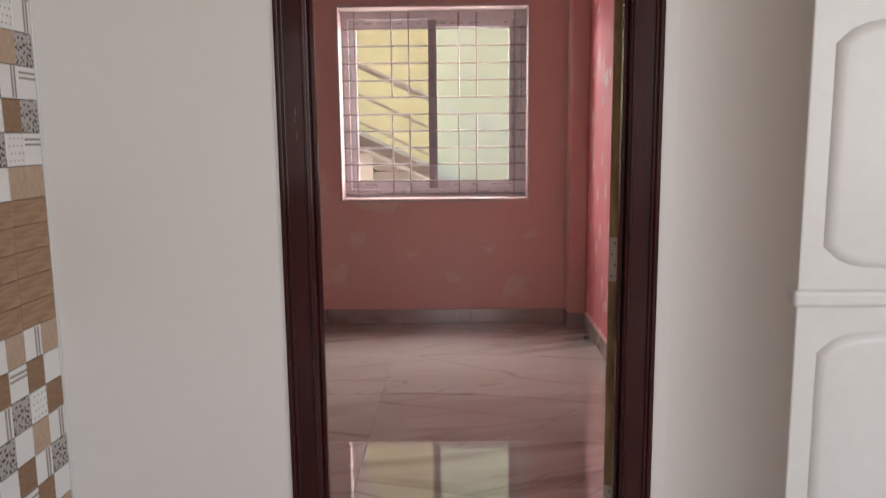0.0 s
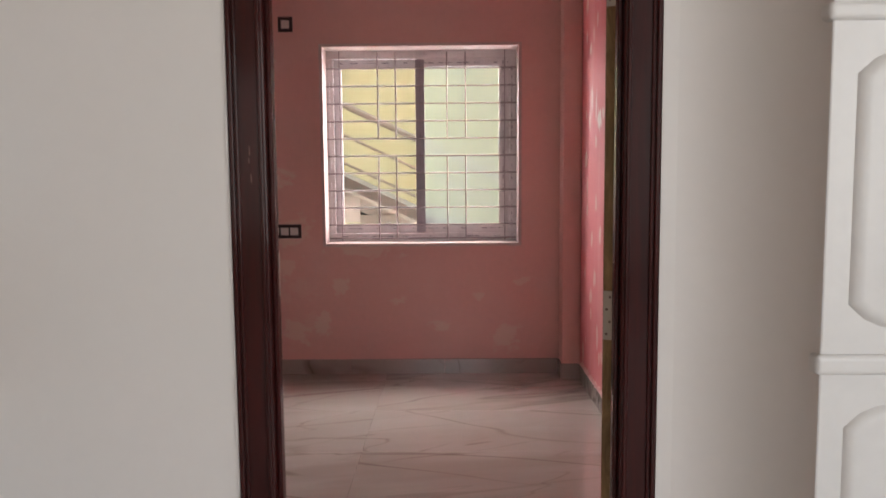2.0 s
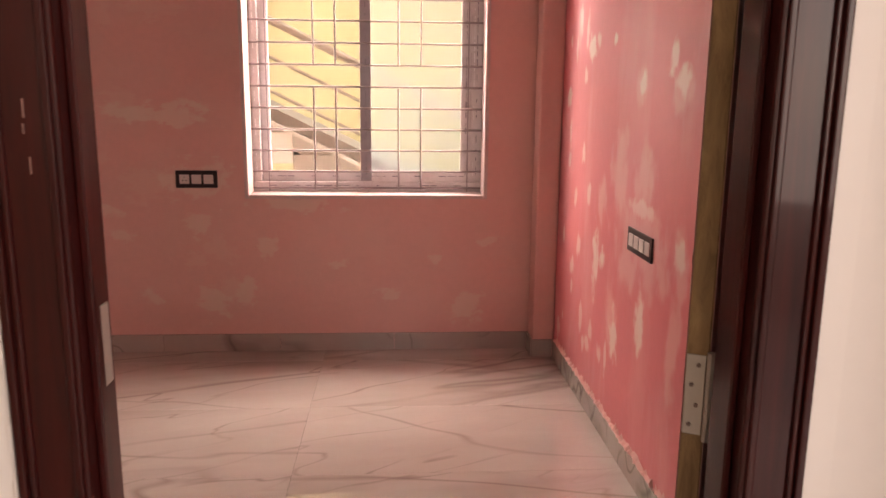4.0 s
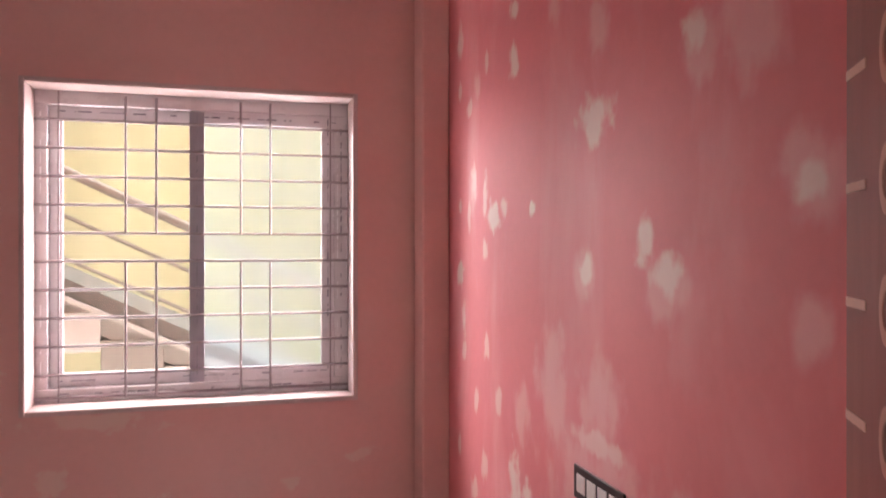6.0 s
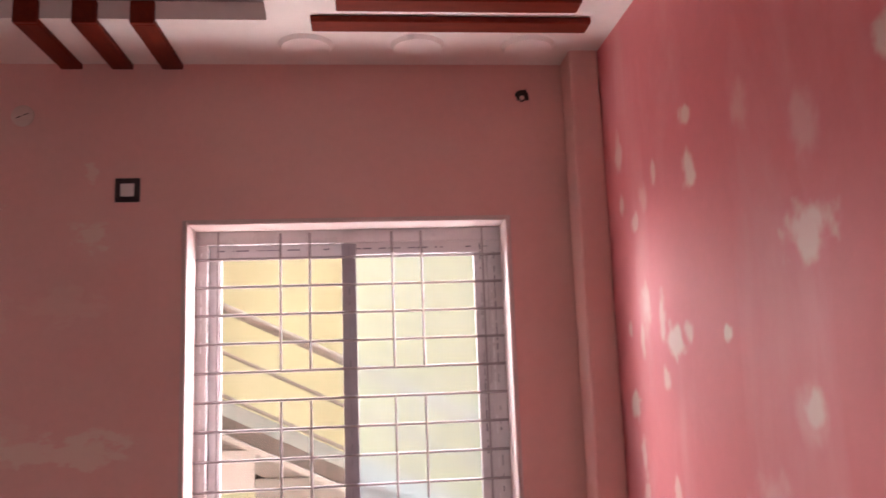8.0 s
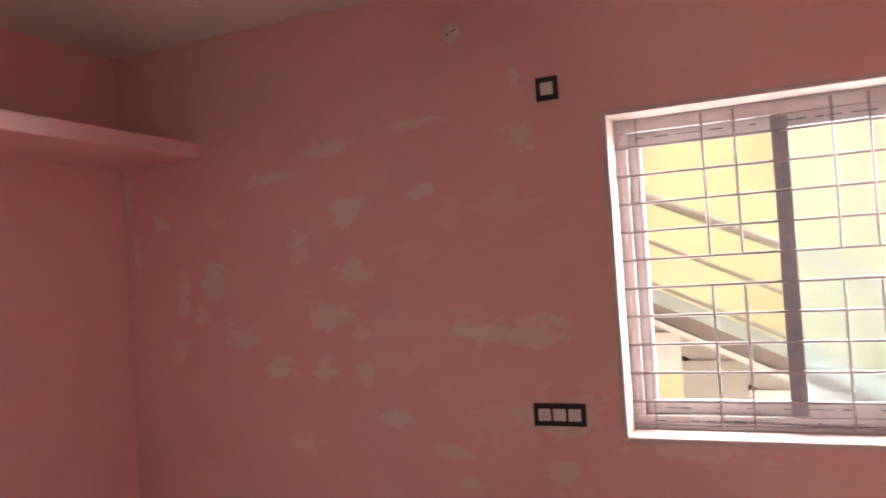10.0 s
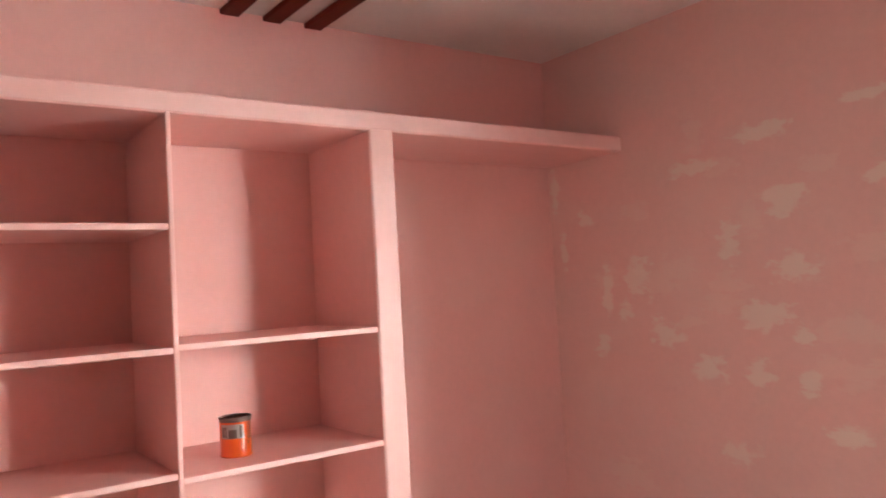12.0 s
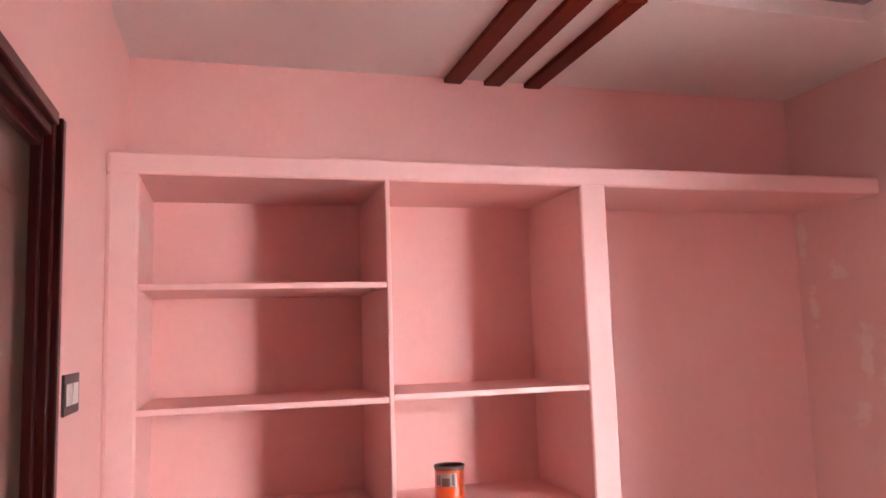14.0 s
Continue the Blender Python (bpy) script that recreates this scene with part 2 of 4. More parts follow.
PRINT_WHITE = plain("film_print_white", (0.85, 0.84, 0.86), 0.4)
BLACK = plain("black_switch_plastic", (0.020, 0.012, 0.013), 0.35)
SWITCH = plain("white_switch_plastic", (0.70, 0.66, 0.63), 0.35)
# shade inside holes and slots, given as a near-black colour
DARK = plain("hollow_shade", (0.03, 0.025, 0.022), 0.8)
STEEL = plain("zinc_hinge_steel", (0.48, 0.46, 0.41), 0.4, 0.5, 0.1, 40)
BRASS = plain("antique_brass", (0.20, 0.165, 0.12), 0.28, 0.9, 0.15, 40)
OFF_WHITE = plain("cover_plate_plastic", (0.66, 0.53, 0.47), 0.5)
LINE_PALE = plain("pale_inlay", (0.56, 0.38, 0.31), 0.35)
STROKE = plain("cream_inlay", (0.74, 0.57, 0.48), 0.35)
CAN_ORANGE = plain("orange_can_label", (0.66, 0.085, 0.008), 0.3)
CAN_DARK = plain("can_metal", (0.16, 0.12, 0.11), 0.35, 0.6)
CAN_GREY = plain("can_label_panel", (0.34, 0.31, 0.30), 0.35)
YELLOW = paint("yellow_house_paint", (0.78, 0.75, 0.44), (0.76, 0.74, 0.48), 0.7, 0.8)
CONCRETE = paint("grey_cement", (0.17, 0.158, 0.145), (0.14, 0.13, 0.12), 0.8, 2.5)
CEMENT_PALE = paint("pale_cement", (0.25, 0.24, 0.22), (0.21, 0.20, 0.185), 0.8, 2.5)
STEP_WHITE = paint("white_step_paint", (0.46, 0.45, 0.43), None, 0.7)
SOIL = paint("outdoor_ground", (0.24, 0.21, 0.17), (0.17, 0.15, 0.12), 0.95, 0.8)
RAIL = plain("steel_rail", (0.20, 0.175, 0.15), 0.5, 0.0)


def hatch_material():
    m, n, l, b = material("ribbed_orange_veneer", 0.35)
    tc, mp, w = n.new("ShaderNodeTexCoord"), n.new("ShaderNodeMapping"), n.new("ShaderNodeTexWave")
    mp.inputs["Rotation"].default_value = (radians(28), 0, 0)
    l.new(tc.outputs["Object"], mp.inputs[0])
    l.new(mp.outputs[0], w.inputs["Vector"])
    w.bands_direction = "Z"
    w.inputs["Scale"].default_value, w.inputs["Distortion"].default_value = 26, 1.2
    l.new(mix(n, l, w.outputs[0], (0.27, 0.10, 0.055, 1), (0.48, 0.21, 0.095, 1)), b.inputs["Base Color"])
    bump(n, l, b, w.outputs[0], 0.2, 0.003)
    return m


HATCH = hatch_material()


def damask_material():
    m, n, l, b = material("black_damask_tile", 0.2)
    v = coords(n, l, (1, 1, 1))
    vo = n.new("ShaderNodeTexVoronoi")
    vo.inputs["Scale"].default_value = 95
    l.new(v, vo.inputs["Vector"])
    c = ramp(n, l, vo.outputs[0], 0.32, 0.42, (0.05, 0.042, 0.04, 1), (0.40, 0.36, 0.34, 1))
    l.new(c, b.inputs["Base Color"])
    return m


DAMASK = damask_material()


def marble(name, base, shade, vein, rough, per_piece=True, strength=1.0, coat=0.0):
    m, n, l, b = material(name, rough)
    off = None
    if per_piece:
        oi, sc = n.new("ShaderNodeObjectInfo"), n.new("ShaderNodeMath")
        sc.operation = "MULTIPLY"
        sc.inputs[1].default_value = 37.0
        l.new(oi.outputs["Random"], sc.inputs[0])
        off = sc.outputs[0]
    def lay_vec(turn, sx, sy):
        tc, mp = n.new("ShaderNodeTexCoord"), n.new("ShaderNodeMapping")
        mp.vector_type = "TEXTURE"
        mp.inputs["Rotation"].default_value = (0, 0, radians(turn))
        mp.inputs["Scale"].default_value = (1 / sx, 1 / sy, 1)
        l.new(tc.outputs["Object"], mp.inputs["Vector"])
        if off:
            l.new(off, mp.inputs["Location"])
        return mp.outputs[0]
    cloud = noise_tex(n, l, lay_vec(8, 0.6, 1.6), 2.0, 5, 0.6, 0.4)
    c = mix(n, l, ramp(n, l, cloud, 0.35, 0.75), c4(base), c4(shade))
    for turn, sx, sy, scale, width, depth in ((12, 0.22, 1.2, 1.0, 0.040, 0.28), (16, 0.28, 1.4, 1.2, 0.017, 0.62), (-14, 0.24, 1.2, 1.4, 0.011, 0.60), (22, 0.42, 1.9, 1.7, 0.008, 0.55)):
        v = lay_vec(turn, sx, sy)
        f = noise_tex(n, l, v, scale, 3.0, 0.45, 0.25)
        d, a = n.new("ShaderNodeMath"), n.new("ShaderNodeMath")
        d.operation, a.operation = "SUBTRACT", "ABSOLUTE"
        d.inputs[1].default_value = 0.5
        l.new(f, d.inputs[0])
        l.new(d.outputs[0], a.inputs[0])
        k = depth * strength
        mask = ramp(n, l, a.outputs[0], 0.0005, width, (k, k, k, 1), (0, 0, 0, 1))
        fade = ramp(n, l, noise_tex(n, l, v, 2.0, 2), 0.38, 0.58)
        c = mix(n, l, mix(n, l, 1.0, mask, fade, "MULTIPLY"), c, c4(vein))
    l.new(c, b.inputs["Base Color"])
    b.inputs["Specular IOR Level"].default_value = 0.6
    b.inputs["Coat Weight"].default_value, b.inputs["Coat IOR"].default_value, b.inputs["Coat Roughness"].default_value = coat, 2.2, 0.008
    return m


MARBLE = marble("polished_marble_tile", (0.56, 0.51, 0.47), (0.48, 0.43, 0.39), (0.22, 0.175, 0.155), 0.025, coat=1.0)
SKIRT = marble("marble_skirting_tile", (0.44, 0.40, 0.36), (0.35, 0.31, 0.28), (0.10, 0.08, 0.07), 0.2)


def glass_material(name, clear, film):
    """A thin pane: see-through tinted glass with gloss, and a light milky film where film > 0."""
    m = bpy.data.materials.new(name)
    m.use_nodes = True
    n, l = m.node_tree.nodes, m.node_tree.links
    n.remove(n["Principled BSDF"])
    tr, gl, fr, mx = n.new("ShaderNodeBsdfTransparent"), n.new("ShaderNodeBsdfGlossy"), n.new("ShaderNodeFresnel"), n.new("ShaderNodeMixShader")
    tr.inputs[0].default_value = (*clear, 1)
    gl.inputs["Roughness"].default_value = 0.02
    fr.inputs[0].default_value = 1.25
    l.new(fr.outputs[0], mx.inputs[0])
    l.new(tr.outputs[0], mx.inputs[1])
    l.new(gl.outputs[0], mx.inputs[2])
    out = mx.outputs[0]
    if film:
        tl, m2 = n.new("ShaderNodeBsdfTranslucent"), n.new("ShaderNodeMixShader")
        tl.inputs[0].default_value = (0.92, 0.95, 0.93, 1)
        v = coords(n, l)
        k = ramp(n, l, noise_tex(n, l, v, 3.0, 3), 0.3, 0.7, (film * 0.7,) * 3 + (1,), (film * 1.3,) * 3 + (1,))
        l.new(k, m2.inputs[0])
        l.new(out, m2.inputs[1])
        l.new(tl.outputs[0], m2.inputs[2])
        out = m2.outputs[0]
    l.new(out, n["Material Output"].inputs[0])
    return m


def frosted_glass():
    m = bpy.data.materials.new("frosted_window_glass")
    m.use_nodes = True
    n, l = m.node_tree.nodes, m.node_tree.links
    n.remove(n["Principled BSDF"])
    rf, tl, mx = n.new("ShaderNodeBsdfRefraction"), n.new("ShaderNodeBsdfTranslucent"), n.new("ShaderNodeMixShader")
    rf.inputs["Color"].default_value, rf.inputs["Roughness"].default_value, rf.inputs["IOR"].default_value = (0.52, 0.60, 0.63, 1), 0.28, 1.25
    tl.inputs[0].default_value = (0.90, 0.94, 0.93, 1)
    v = coords(n, l)
    l.new(ramp(n, l, noise_tex(n, l, v, 2.5, 2), 0.3, 0.75, (0.003, 0.003, 0.003, 1), (0.009, 0.009, 0.009, 1)), mx.inputs[0])
    l.new(rf.outputs[0], mx.inputs[1])
    l.new(tl.outputs[0], mx.inputs[2])
    l.new(mx.outputs[0], n["Material Output"].inputs[0])
    return m


# pane tints darken the view outdoors; lamp light passes undimmed
GLASS = glass_material("dimming_window_glass", (0.53, 0.55, 0.53), 0.0)
GLASS_FILM = frosted_glass()


# ---- mesh helpers ----
def link(name, bm, mat, parent=None):
    me = bpy.data.meshes.new(name)
    bm.to_mesh(me)
    bm.free()
    me.materials.append(mat)
    ob = new(name, me)
    if parent:
        ob.parent = parent
    return ob


def part(name, bm, mat, parent, label=""):
    ob = link(name, bm, mat, parent)
    return tagged(ob, label) if label else ob


def thing(name, label, category, group="", kind=""):
    return tagged(new(name), label, category, group, kind)


def add_box(bm, lo, hi, bevel=0.0, segs=2):
    r = bmesh.ops.create_cube(bm, size=1.0)
    vs = r["verts"]
    for v in vs:
        v.co = Vector([lo[i] + (v.co[i] + 0.5) * (hi[i] - lo[i]) for i in range(3)])
    if bevel:
        es = list({e for v in vs for e in v.link_edges})
        bmesh.ops.bevel(bm, geom=es, offset=bevel, segments=segs, affect="EDGES", profile=0.5)
    return bm


def boxes(*specs, bevel=0.0, segs=2):
    bm = bmesh.new()
    for lo, hi in specs:
        add_box(bm, lo, hi, bevel, segs)
    return bm


def add_rod(bm, a, b, r, segs=8):
    a, b = Vector(a), Vector(b)
    d = b - a
    m = Matrix.Translation((a + b) / 2) @ d.to_track_quat("Z", "Y").to_matrix().to_4x4()
    bmesh.ops.create_cone(bm, cap_ends=True, segments=segs, radius1=r, radius2=r, depth=d.length, matrix=m)
    return bm


def rod(a, b, r, segs=8):
    return add_rod(bmesh.new(), a, b, r, segs)


def lathe(profile, segs=24):
    """A turned solid about z from (radius, height) pairs."""
    bm = bmesh.new()
    rings = []
    for r, z in profile:
        rings.append([bm.verts.new((r * math.cos(2 * math.pi * i / segs), r * math.sin(2 * math.pi * i / segs), z)) for i in range(segs)])
    for p, q in zip(rings, rings[1:]):
        for i in range(segs):
            bm.faces.new((p[i], p[(i + 1) % segs], q[(i + 1) % segs], q[i]))
    bm.faces.new(rings[0][::-1])
    bm.faces.new(rings[-1])
    for f in bm.faces:
        f.smooth = True
    return bm


def extrude_outline(pts, height, axis="z", base=0.0):
    """A prism from a closed outline of (u, v) points."""
    bm = bmesh.new()
    put = {"z": lambda u, v, w: (u, v, w), "y": lambda u, v, w: (u, w, v), "x": lambda u, v, w: (w, u, v)}[axis]
    lo = [bm.verts.new(put(u, v, base)) for u, v in pts]
    hi = [bm.verts.new(put(u, v, base + height)) for u, v in pts]
    bm.faces.new(lo)
    bm.faces.new(hi)
    for i in range(len(pts)):
        j = (i + 1) % len(pts)
        bm.faces.new((lo[i], lo[j], hi[j], hi[i]))
    bmesh.ops.recalc_face_normals(bm, faces=bm.faces)
    return bm


# ---- plan ----
XW, XF, XE = -3.333, -2.830, 0.652          # niche back, wardrobe front, east wall
YS, YH, YN = 2.262, 2.215, 5.238            # south wall (room side, hall side), north wall
ZC = 2.645                                  # bedroom ceiling
WL, WR, WB, WT = -0.905, 0.290, 0.820, 2.020  # window frame
OP = 0.012                                  # plaster lining round it
DL, DR, DT = -0.600, 0.332, 2.105           # entry doorway, outside of frame
BL, BR, BT = -2.160, -1.300, 2.056          # bathroom doorway
TX = -1.176                                 # tiled hall wall

# ---- structure ----
wall_north = tagged(link("wall_north", boxes(
    ((XW - 0.2, YN, 0), (WL - OP, YN + 0.22, 3.0)), ((WR + OP, YN, 0), (XE + 0.2, YN + 0.22, 3.0)),
    ((WL - OP, YN, 0), (WR + OP, YN + 0.22, WB - OP)), ((WL - OP, YN, WT + OP), (WR + OP, YN + 0.22, 3.0))), PEACH),
    "peach-pink plaster wall with patches of putty", "wall", kind="structure")
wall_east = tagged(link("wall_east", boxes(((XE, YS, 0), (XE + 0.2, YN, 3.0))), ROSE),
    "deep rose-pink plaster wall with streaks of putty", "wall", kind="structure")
wall_west = tagged(link("wall_west", boxes(((XW - 0.2, YS, 0), (XW, YN, 3.0))), PINK),
    "pale pink plaster wall above the built-in shelves", "wall", kind="structure")
wall_south = tagged(link("wall_south", boxes(
    ((XW - 0.2, YH + 0.020, 0), (BL, YS, 3.0)), ((BR, YH + 0.020, 0), (DL, YS, 3.0)), ((DR, YH + 0.020, 0), (XE + 0.2, YS, 3.0)),
    ((BL, YH + 0.020, BT), (BR, YS, 3.0)), ((DL, YH + 0.020, DT), (DR, YS, 3.0))), PINK),
    "pink plaster wall with two doorways", "wall", kind="structure")
hall_wall_north = tagged(link("hall_wall_north", boxes(
    ((-3.6, YH, 0), (BL, YH + 0.020, 3.0)), ((BR, YH, 0), (DL, YH + 0.020, 3.0)), ((DR, YH, 0), (2.9, YH + 0.020, 3.0)),
    ((BL, YH, BT), (BR, YH + 0.020, 3.0)), ((DL, YH, DT), (DR, YH + 0.020, 3.0))), HALL_WHITE),
    "off-white painted hall wall around the doorway", "wall", kind="structure")
tagged(link("hall_wall_west", boxes(((TX - 0.15, -5.0, 0), (TX - 0.008, YH, 3.0))), GROUT),
    "hall wall behind patterned tiles", "wall", kind="structure")
# closing wall out of view; its opening is added for the south fill lamp
tagged(link("hall_wall_south", boxes(((TX - 0.15, -5.15, 0), (-1.12, -5.0, 3.0)), ((1.15, -5.15, 0), (2.9, -5.0, 3.0)),
    ((-1.12, -5.15, 0), (1.15, -5.0, 0.6)), ((-1.12, -5.15, 2.5), (1.15, -5.0, 3.0))), HALL_WHITE), "unseen off-white hall wall with an added opening", "wall", kind="structure")
tagged(link("hall_wall_east", boxes(((2.75, -5.0, 0), (2.9, -2.7, 3.0)), ((2.75, 0.6, 0), (2.9, YH, 3.0)),
    ((2.75, -2.7, 0), (2.9, 0.6, 0.6)), ((2.75, -2.7, 2.5), (2.9, 0.6, 3.0))), HALL_WHITE), "off-white hall wall with a wide opening", "wall", kind="structure")
tagged(link("hall_ceiling", boxes(((TX - 0.15, -5.15, 2.8), (2.9, YH, 2.95))), HALL_WHITE), "plain white hall ceiling", "ceiling", kind="structure")
tagged(link("pilaster", boxes(((0.541, 5.095, 0.0), (XE, YN, ZC + 0.02)), bevel=0.008), PEACH),
    "peach-pink plastered corner column", "column", kind="structure")

# false ceiling with a sunken tray
TXL, TXR, TYS, TYN = -2.456, -0.545, 3.000, 4.856


def tray_outline():
    pts = [(TXL, TYS), (TXR - 0.02, TYS)]
    for i in range(13):
        a = radians(-90 + 180 * i / 12)
        pts.append((TXR - 0.02 + 0.02 * math.cos(a), (TYS + TYN) / 2 + (TYN - TYS) / 2 * math.sin(a)))
    pts.append((TXL, TYN))
    return pts


def ceiling_mesh():
    bm = bmesh.new()
    inner = tray_outline()
    vi = [bm.verts.new((x, y, ZC)) for x, y in inner]
    vo = [bm.verts.new((x, y, ZC)) for x, y in ((XW - 0.1, YS - 0.05), (XE + 0.1, YS - 0.05), (XE + 0.1, YN + 0.1), (XW - 0.1, YN + 0.1))]
    es = [bm.edges.new((v[i], v[(i + 1) % len(v)])) for v in (vi, vo) for i in range(len(v))]
    bmesh.ops.triangle_fill(bm, edges=es, use_beauty=True)
    up = [bm.verts.new((x, y, ZC + 0.064)) for x, y in inner]
    for i in range(len(inner)):
        j = (i + 1) % len(inner)
        bm.faces.new((vi[i], vi[j], up[j], up[i]))
    for cx in (-0.450, -0.043, 0.372):           # round raised plates along the window wall
        m = Matrix.Translation((cx, 5.056, ZC - 0.006))
        bmesh.ops.create_cone(bm, cap_ends=True, segments=32, radius1=0.088, radius2=0.102, depth=0.016, matrix=m)
    return bm


tagged(link("ceiling", ceiling_mesh(), CEIL), "white false ceiling with a sunken tray and round plates", "ceiling", kind="structure")
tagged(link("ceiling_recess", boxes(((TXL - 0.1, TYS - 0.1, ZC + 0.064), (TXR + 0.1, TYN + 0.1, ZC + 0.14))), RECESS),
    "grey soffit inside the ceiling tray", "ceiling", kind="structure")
tagged(link("roof_slab", boxes(((-3.6, YS - 0.1, 3.0), (2.9, YN + 0.22, 3.15)), ((TX - 0.15, -5.15, 3.0), (2.9, YS - 0.1, 3.15))), CONCRETE),
    "concrete roof slab", "roof", kind="structure")


def slat(along, lo, hi, drop=True):
    """A varnished batten under the ceiling; drop: it turns up the tray's edge."""
    bm = boxes((lo, hi), bevel=0.003, segs=1)
    if drop == "x":
        add_box(bm, (hi[0], lo[1], lo[2]), (hi[0] + 0.018, hi[1], ZC + 0.058), 0.002, 1)
    if drop == "y":
        add_box(bm, (lo[0], lo[1] - 0.018, lo[2]), (hi[0], lo[1], ZC + 0.058), 0.002, 1)
    return tagged(link("ceiling_batten", bm, SLAT_WOOD if along == "x" else SLAT_WOOD_Y),
        "dark red-brown varnished batten on the white ceiling", "batten", "ceiling battens")


for y in (3.546, 3.725, 3.910):
    slat("x", (XW, y - 0.039, ZC - 0.022), (TXL, y + 0.039, ZC), "x")
for x in (-0.966, -1.150, -1.335):
    slat("y", (x - 0.039, TYN, ZC - 0.022), (x + 0.039, YN, ZC), "y")
for k in range(3):
    y = 4.853 - 0.152 * k
    slat("x", (-0.415 + 0.089 * k, y - 0.04, ZC - 0.024), (0.543 - 0.072 * k, y + 0.04, ZC), "")

# ---- floor ----
floor = tagged(link("floor", boxes(((XW - 0.1, YS - 0.02, -0.2), (XE + 0.1, YN + 0.05, -0.012))), FLOOR_GROUT),
    "polished white marble tile floor with grey veins", "floor", kind="structure")
tagged(link("hall_floor", boxes(((TX - 0.15, -5.15, -0.2), (2.9, YS - 0.02, -0.002))), TILE_WHITE), "plain pale hall floor", "floor", kind="structure")


# ---- window ----
def build_window():
    w = tagged(new("window_1"), "sliding window with film-wrapped white profiles and steel grill bars", "window", kind="structure")
    y0, y1 = YN + 0.145, YN + 0.212
    for lo, hi in (((WL, y0, WB), (WR, y1, WB + 0.055)), ((WL, y0, WT - 0.055), (WR, y1, WT)),
                   ((WL, y0, WB + 0.055), (WL + 0.045, y1, WT - 0.055)), ((WR - 0.060, y0, WB + 0.055), (WR, y1, WT - 0.055))):
        part("window_frame", boxes((lo, hi), bevel=0.004), UPVC, w)
    for name, x0, x1, yy, mat in (("left_sash", WL + 0.045, -0.291, y0 + 0.030, GLASS), ("right_sash", -0.341, WR - 0.060, y0 + 0.004, GLASS_FILM)):
        s = part("sash", boxes(((x0, yy, WB + 0.055), (x1, yy + 0.026, WB + 0.110)), ((x0, yy, WT - 0.105), (x1, yy + 0.026, WT - 0.055)),
                               ((x0, yy, WB + 0.11), (x0 + 0.048, yy + 0.026, WT - 0.105)), ((x1 - 0.052, yy, WB + 0.11), (x1, yy + 0.026, WT - 0.105)), bevel=0.003), UPVC, w)
        p = part("pane", boxes(((x0 + 0.044, yy + 0.011, WB + 0.10), (x1 - 0.048, yy + 0.015, WT - 0.10))), mat, s)
        p.visible_shadow = False
    part("interlock", boxes(((-0.345, y0 - 0.004, WB + 0.06), (-0.288, y0 + 0.003, WT - 0.06)), bevel=0.002), UPVC_DARK, w, "dark grey meeting rail in film")
    rng = random.Random(3)
    for mat, label, rows in ((PRINT, "dark print on the film", ((WB + 0.085, "h"), (WB + 0.035, "h"), (WT - 0.08, "h"), (WR - 0.03, "v"), (WR - 0.085, "v"), (-0.316, "v"))),
                             (PRINT_WHITE, "white print on the film", ((WL + 0.022, "v"), (WB + 0.028, "h"), (WR - 0.045, "v")))):
        bm = bmesh.new()
        for at, way in rows:
            u, end = (WL + 0.08, WR - 0.08) if way == "h" else (WB + 0.09, WT - 0.09)
            yy = y0 - 0.006 if way == "v" and -0.4 < at < -0.2 else y0 - 0.001
            while u < end:
                step = rng.uniform(0.008, 0.05)
                t = rng.uniform(0.002, 0.006)
                lo, hi = ((u, yy, at - t / 2), (u + step, yy + 0.002, at + t / 2)) if way == "h" else ((at - t / 2, yy, u), (at + t / 2, yy + 0.002, u + step))
                add_box(bm, lo, hi)
                u += step + rng.choice((0.006, 0.012, 0.03, 0.09))
        part("film_print", bm, mat, w, label)
    # pale plaster lining, a little proud of the wall
    e, d, a = 0.003, YN + 0.200, YN - 0.006
    for lo, hi in (((WL - OP, a, WB - OP), (WL + e, YN + 0.144, WT + OP)), ((WR - e, a, WB - OP), (WR + OP, YN + 0.144, WT + OP)),
                   ((WL + e, a, WB - OP), (WR - e, YN + 0.144, WB + e)), ((WL + e, a, WT - e), (WR - e, YN + 0.144, WT + OP))):
        part("reveal_lining", boxes((lo, hi), bevel=0.004), TRIM, w)
    o = OP + 0.005
    for lo, hi in (((WL - o, YN - 0.004, WB - o), (WL - OP, YN + 0.002, WT + o)), ((WR + OP, YN - 0.004, WB - o), (WR + o, YN + 0.002, WT + o)),
                   ((WL - OP, YN - 0.004, WB - o), (WR + OP, YN + 0.002, WB - OP)), ((WL - OP, YN - 0.004, WT + OP), (WR + OP, YN + 0.002, WT + o))):
        part("window_border", boxes((lo, hi), bevel=0.0015, segs=1), TRIM, w)
    # mortar that beds the frame
    for lo, hi in (((WL - OP, YN + 0.146, WB - OP), (WL - 0.001, d, WT + OP)), ((WR + 0.001, YN + 0.146, WB - OP), (WR + OP, d, WT + OP)),
                   ((WL - 0.001, YN + 0.146, WB - OP), (WR + 0.001, d, WB - 0.001)), ((WL - 0.001, YN + 0.146, WT + 0.001), (WR + 0.001, d, WT + OP))):
        part("bedding", boxes((lo, hi)), CEMENT_PALE, w)


build_window()


